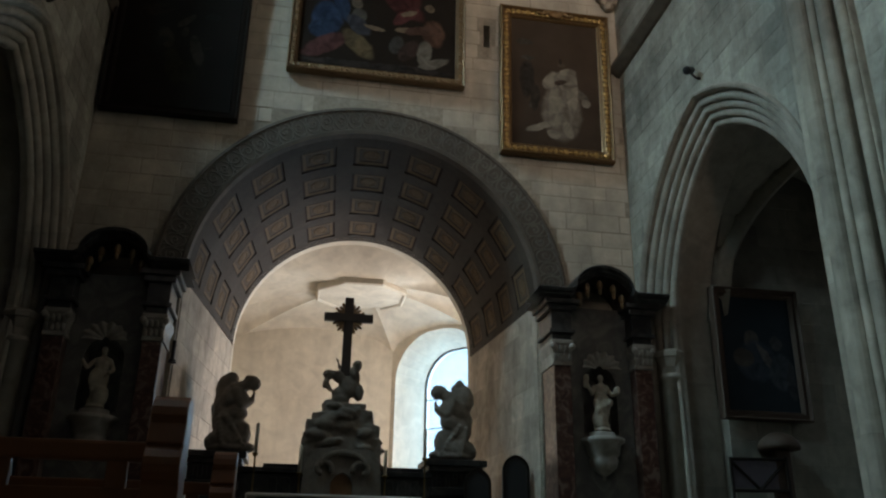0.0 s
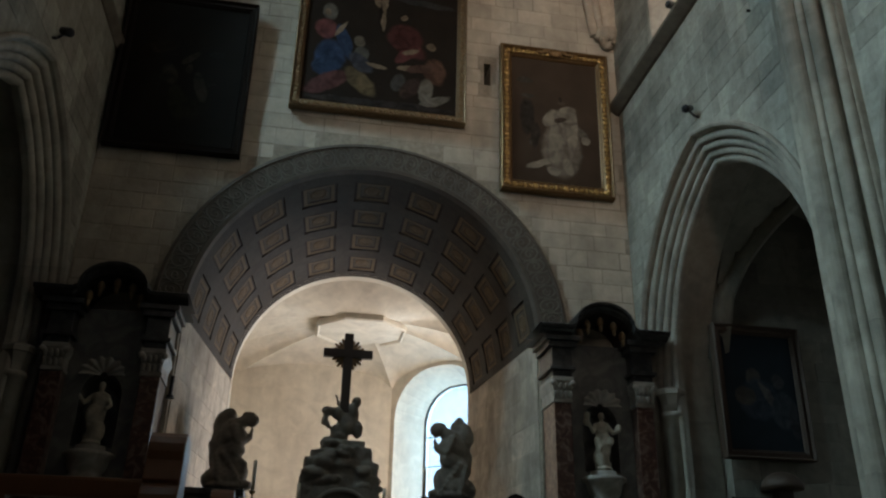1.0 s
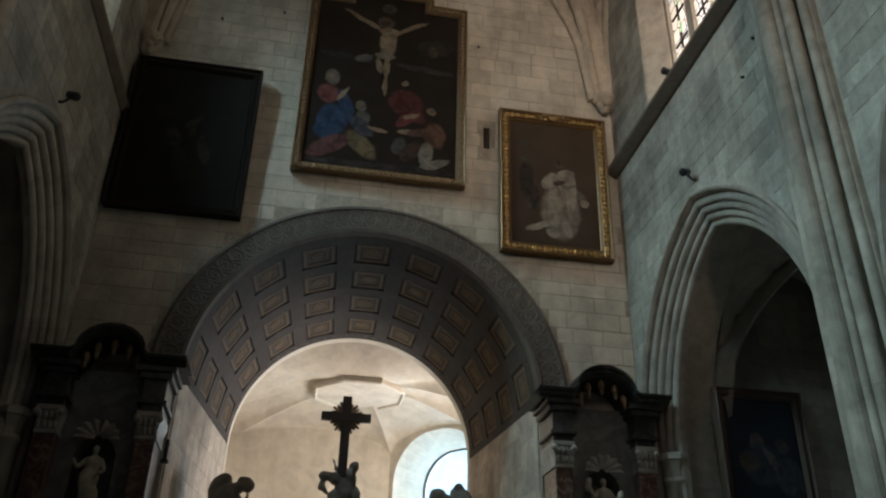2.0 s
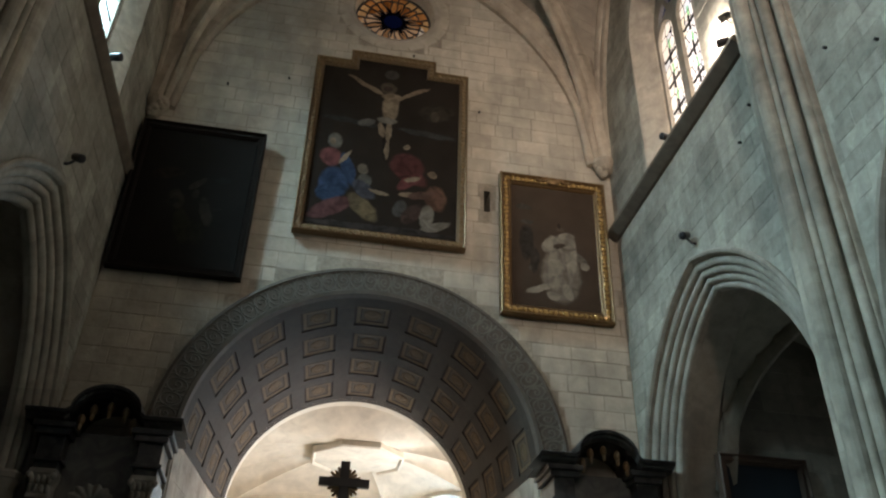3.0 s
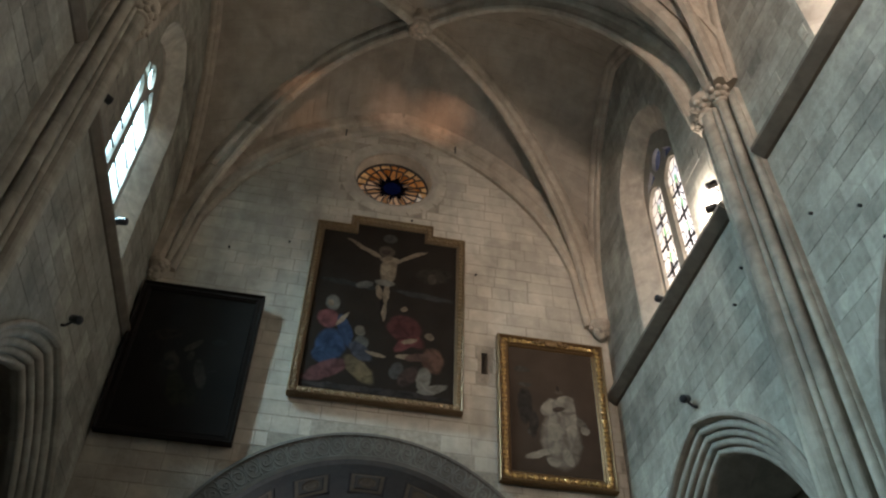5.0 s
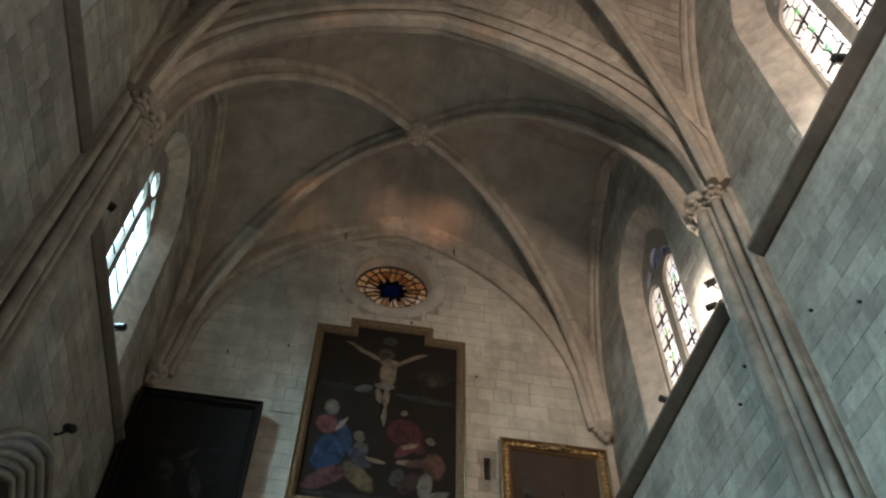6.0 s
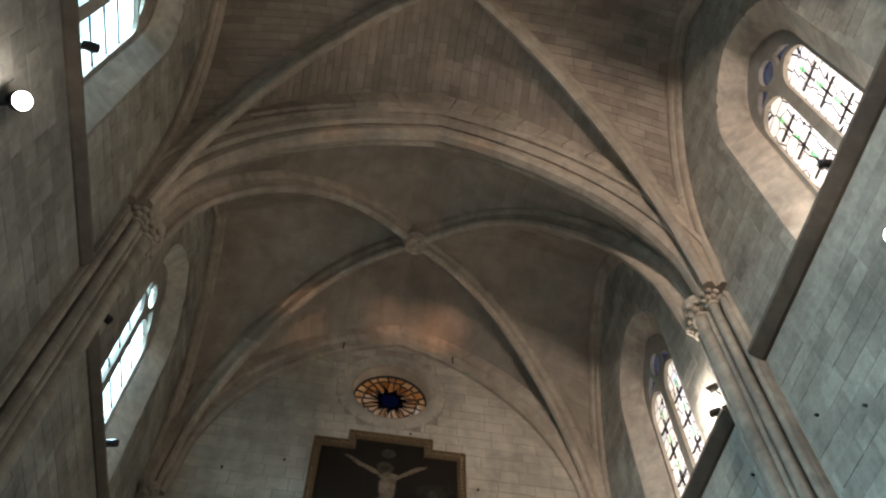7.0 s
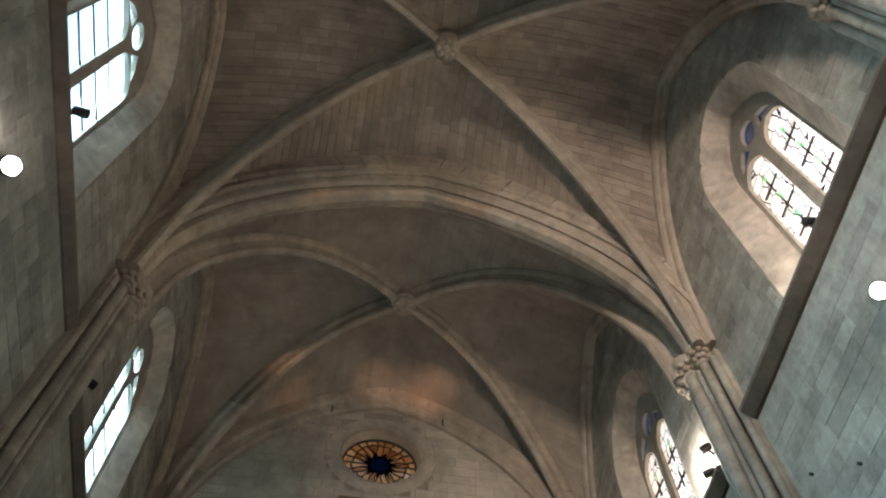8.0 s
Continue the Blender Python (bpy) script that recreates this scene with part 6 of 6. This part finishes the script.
def masonry(wall, put, u0, u1, v0, v1, mat, avoid, course=(0.29, 0.36), length=(0.42, 0.8), limit=300, gap=0.008, seed=1, near=None, lift=(0.004, 0.011)):
    """Lays courses of dressed stones on a wall face; stones that meet an opening are cut short or left out."""
    rnd = random.Random(seed)
    me = bpy.data.meshes.new("stone")
    bm = block_mesh()
    bm.to_mesh(me)
    bm.free()
    me.materials.append(mat)
    todo = []
    v = v0
    while v < v1 - 0.1:
        h = min(rnd.uniform(*course), v1 - v)
        u = u0 - rnd.uniform(0, 0.5)
        while u < u1:
            w = rnd.uniform(*length)
            a, b = max(u, u0), min(u + w, u1)
            u += w
            if b - a < 0.08:
                continue
            n = 6
            free = [not avoid(a + (b - a) * i / n, a + (b - a) * (i + 1) / n, v, v + h) for i in range(n)]
            i = 0
            while i < n:
                if free[i]:
                    j = i
                    while j < n and free[j]:
                        j += 1
                    p, q = a + (b - a) * i / n, a + (b - a) * j / n
                    if q - p > 0.09:
                        todo.append((p, q, v, v + h))
                    i = j
                else:
                    i += 1
        v += h
    if near:
        todo.sort(key=near)
    rest = B()
    for k, (a, b, z0, z1) in enumerate(todo):
        proud = rnd.uniform(*lift)
        o = Vector(put((a + b) / 2, (z0 + z1) / 2, 0.002))
        eu = (Vector(put(1, 0, 0)) - Vector(put(0, 0, 0))).normalized()
        ed = (Vector(put(0, 0, 1)) - Vector(put(0, 0, 0))).normalized()
        m = Matrix.Identity(4)
        w, h = b - a - gap * rnd.uniform(0.4, 1.5), z1 - z0 - gap * rnd.uniform(0.4, 1.5)
        tip = rnd.uniform(-0.003, 0.003)
        for r in range(3):
            m[r][0], m[r][1], m[r][2], m[r][3] = eu[r] * w, ed[r] * proud, 0, o[r]
        m[2][2] = h
        m[2][0] += tip * w
        if k < limit:
            ob = new("stone", me)
            ob.parent = wall
            ob.matrix_basis = m
        else:
            r2 = block_mesh()
            r2.transform(m)
            tmp = bpy.data.meshes.new("tmp")
            r2.to_mesh(tmp)
            r2.free()
            rest.from_mesh(tmp)
            bpy.data.meshes.remove(tmp)
    if len(todo) > limit:
        ob = part("stonework", rest, mat, wall)
        ob["kind"] = "stuff"
    else:
        rest.free()
    return len(todo)


PICS = ((-0.6, 2.3, 9.3, 13.2), (3.1, 4.9, 8.2, 10.8), (-3.4, -1.5, 8.2, 11.0))


def avoid_end(a, b, z0, z1):
    for x in (a, b):
        for z in (z0, z1):
            if z > ARC_Z and math.hypot(x - ARC_C, z - ARC_Z) < ARC_R1 + 0.01:
                return True
            if z <= ARC_Z and abs(x - ARC_C) < ARC_R0 + 0.02:
                return True
            if math.hypot(x - ROSE[0], z - ROSE[1]) < 1.13:
                return True
            if z > ZS and z > ZS + RISE * profile01(abs(x - XC) / 4.45) + 0.3:
                return True
    if a < 2.88 and b > 2.72 and z0 < 10.66 and z1 > 10.14:
        return True
    return any(a > p and b < q and z0 > r and z1 < s for p, q, r, s in PICS)


def avoid_side(a, b, z0, z1):
    for c in CHAPEL_Y:
        for y in (a, b):
            for z in (z0, z1):
                if z < ARCH["zs"]:
                    if abs(y - c) < ARCH["hw"] + 0.6:
                        return True
                elif abs(y - c) < ARCH["hw"] + 0.62:
                    s = abs(y - c) / (ARCH["hw"] + 0.62)
                    rise = ARCH["za"] + 0.53 - ARCH["zs"]
                    hw = ARCH["hw"] + 0.6
                    r = (rise * rise + hw * hw) / (2 * hw)
                    if z < ARCH["zs"] + math.sqrt(max(r * r - (abs(y - c) + r - hw) ** 2, 0)) + 0.02:
                        return True
    for c in WIN_Y:
        if a < c + 1.17 and b > c - 1.17 and z1 > 9.95 and z0 < 13.5:
            return True
        for y in (a, b):
            for z in (z0, z1):
                if 13.4 < z < 14.95 and abs(y - c) < 1.17 * (1 - ((z - 13.4) / 1.5) ** 1.7) + 0.05:
                    return True
    if z1 > 9.7 and z0 < 10.14:
        return True
    for y in RIBS_Y:
        if a < y + PIER_DY + 0.51 and b > y + PIER_DY - 0.51:
            return True
    for yc, half in BAYS:
        for y in (a, b):
            if abs(y - yc) <= half and z1 > ZS and z1 > ZS + RISE * profile01(abs(y - yc) / half) + 0.25:
                return True
    return False


WALL = {o.name: o for o in scene.objects if o.name.startswith(("wall_", "sanctuary_wall"))}
masonry(WALL["wall_east"], on_end, XL + 0.01, XR - 0.01, 3.0, 17.3, WALLSTONE, avoid_end, (0.24, 0.34), (0.3, 0.8), gap=0.016, seed=3, near=lambda t: abs(t[2] - 10.5) + 0.3 * abs(t[0] - XC))
masonry(WALL["wall_south"], on_right, 0.9, YE - 0.01, 4.5, 17.2, STONE_OLD, avoid_side, (0.22, 0.3), (0.32, 0.72), gap=0.007, seed=5, near=lambda t: abs(t[2] - 8.5) - 0.25 * t[0])
masonry(WALL["wall_north"], on_left, 0.9, YE - 0.01, 4.5, 17.2, STONE_OLD, avoid_side, (0.22, 0.3), (0.32, 0.72), gap=0.007, seed=7, near=lambda t: abs(t[2] - 9.0) - 0.25 * t[0])
nojoint = lambda a, b, z0, z1: False
masonry(WALL["sanctuary_wall_south"], JAMB_S, 0.01, 3.6, 1.2, ARC_Z - 0.02, STONE, nojoint, (0.34, 0.5), (0.5, 1.0), seed=9, lift=(0.002, 0.004), gap=0.006)
masonry(WALL["sanctuary_wall_north"], JAMB_N, 0.01, 3.6, 1.2, ARC_Z - 0.02, STONE, nojoint, (0.34, 0.5), (0.5, 1.0), seed=10, lift=(0.002, 0.004), gap=0.006)

fixed_wall = {o.name: o for o in scene.objects if o.name.startswith("chapel_wall_south_1")}
masonry(fixed_wall["chapel_wall_south_1"], lambda u, v, d: (u, CHAPEL_Y[0] + 1.9 + d, v), XR + 1.0, XR + 3.6, 1.0, 7.4, SHADED_STONE, lambda a, b, z0, z1: a > 6.2 and b < 7.5 and z0 > 3.6 and z1 < 5.4, seed=12, gap=0.006)
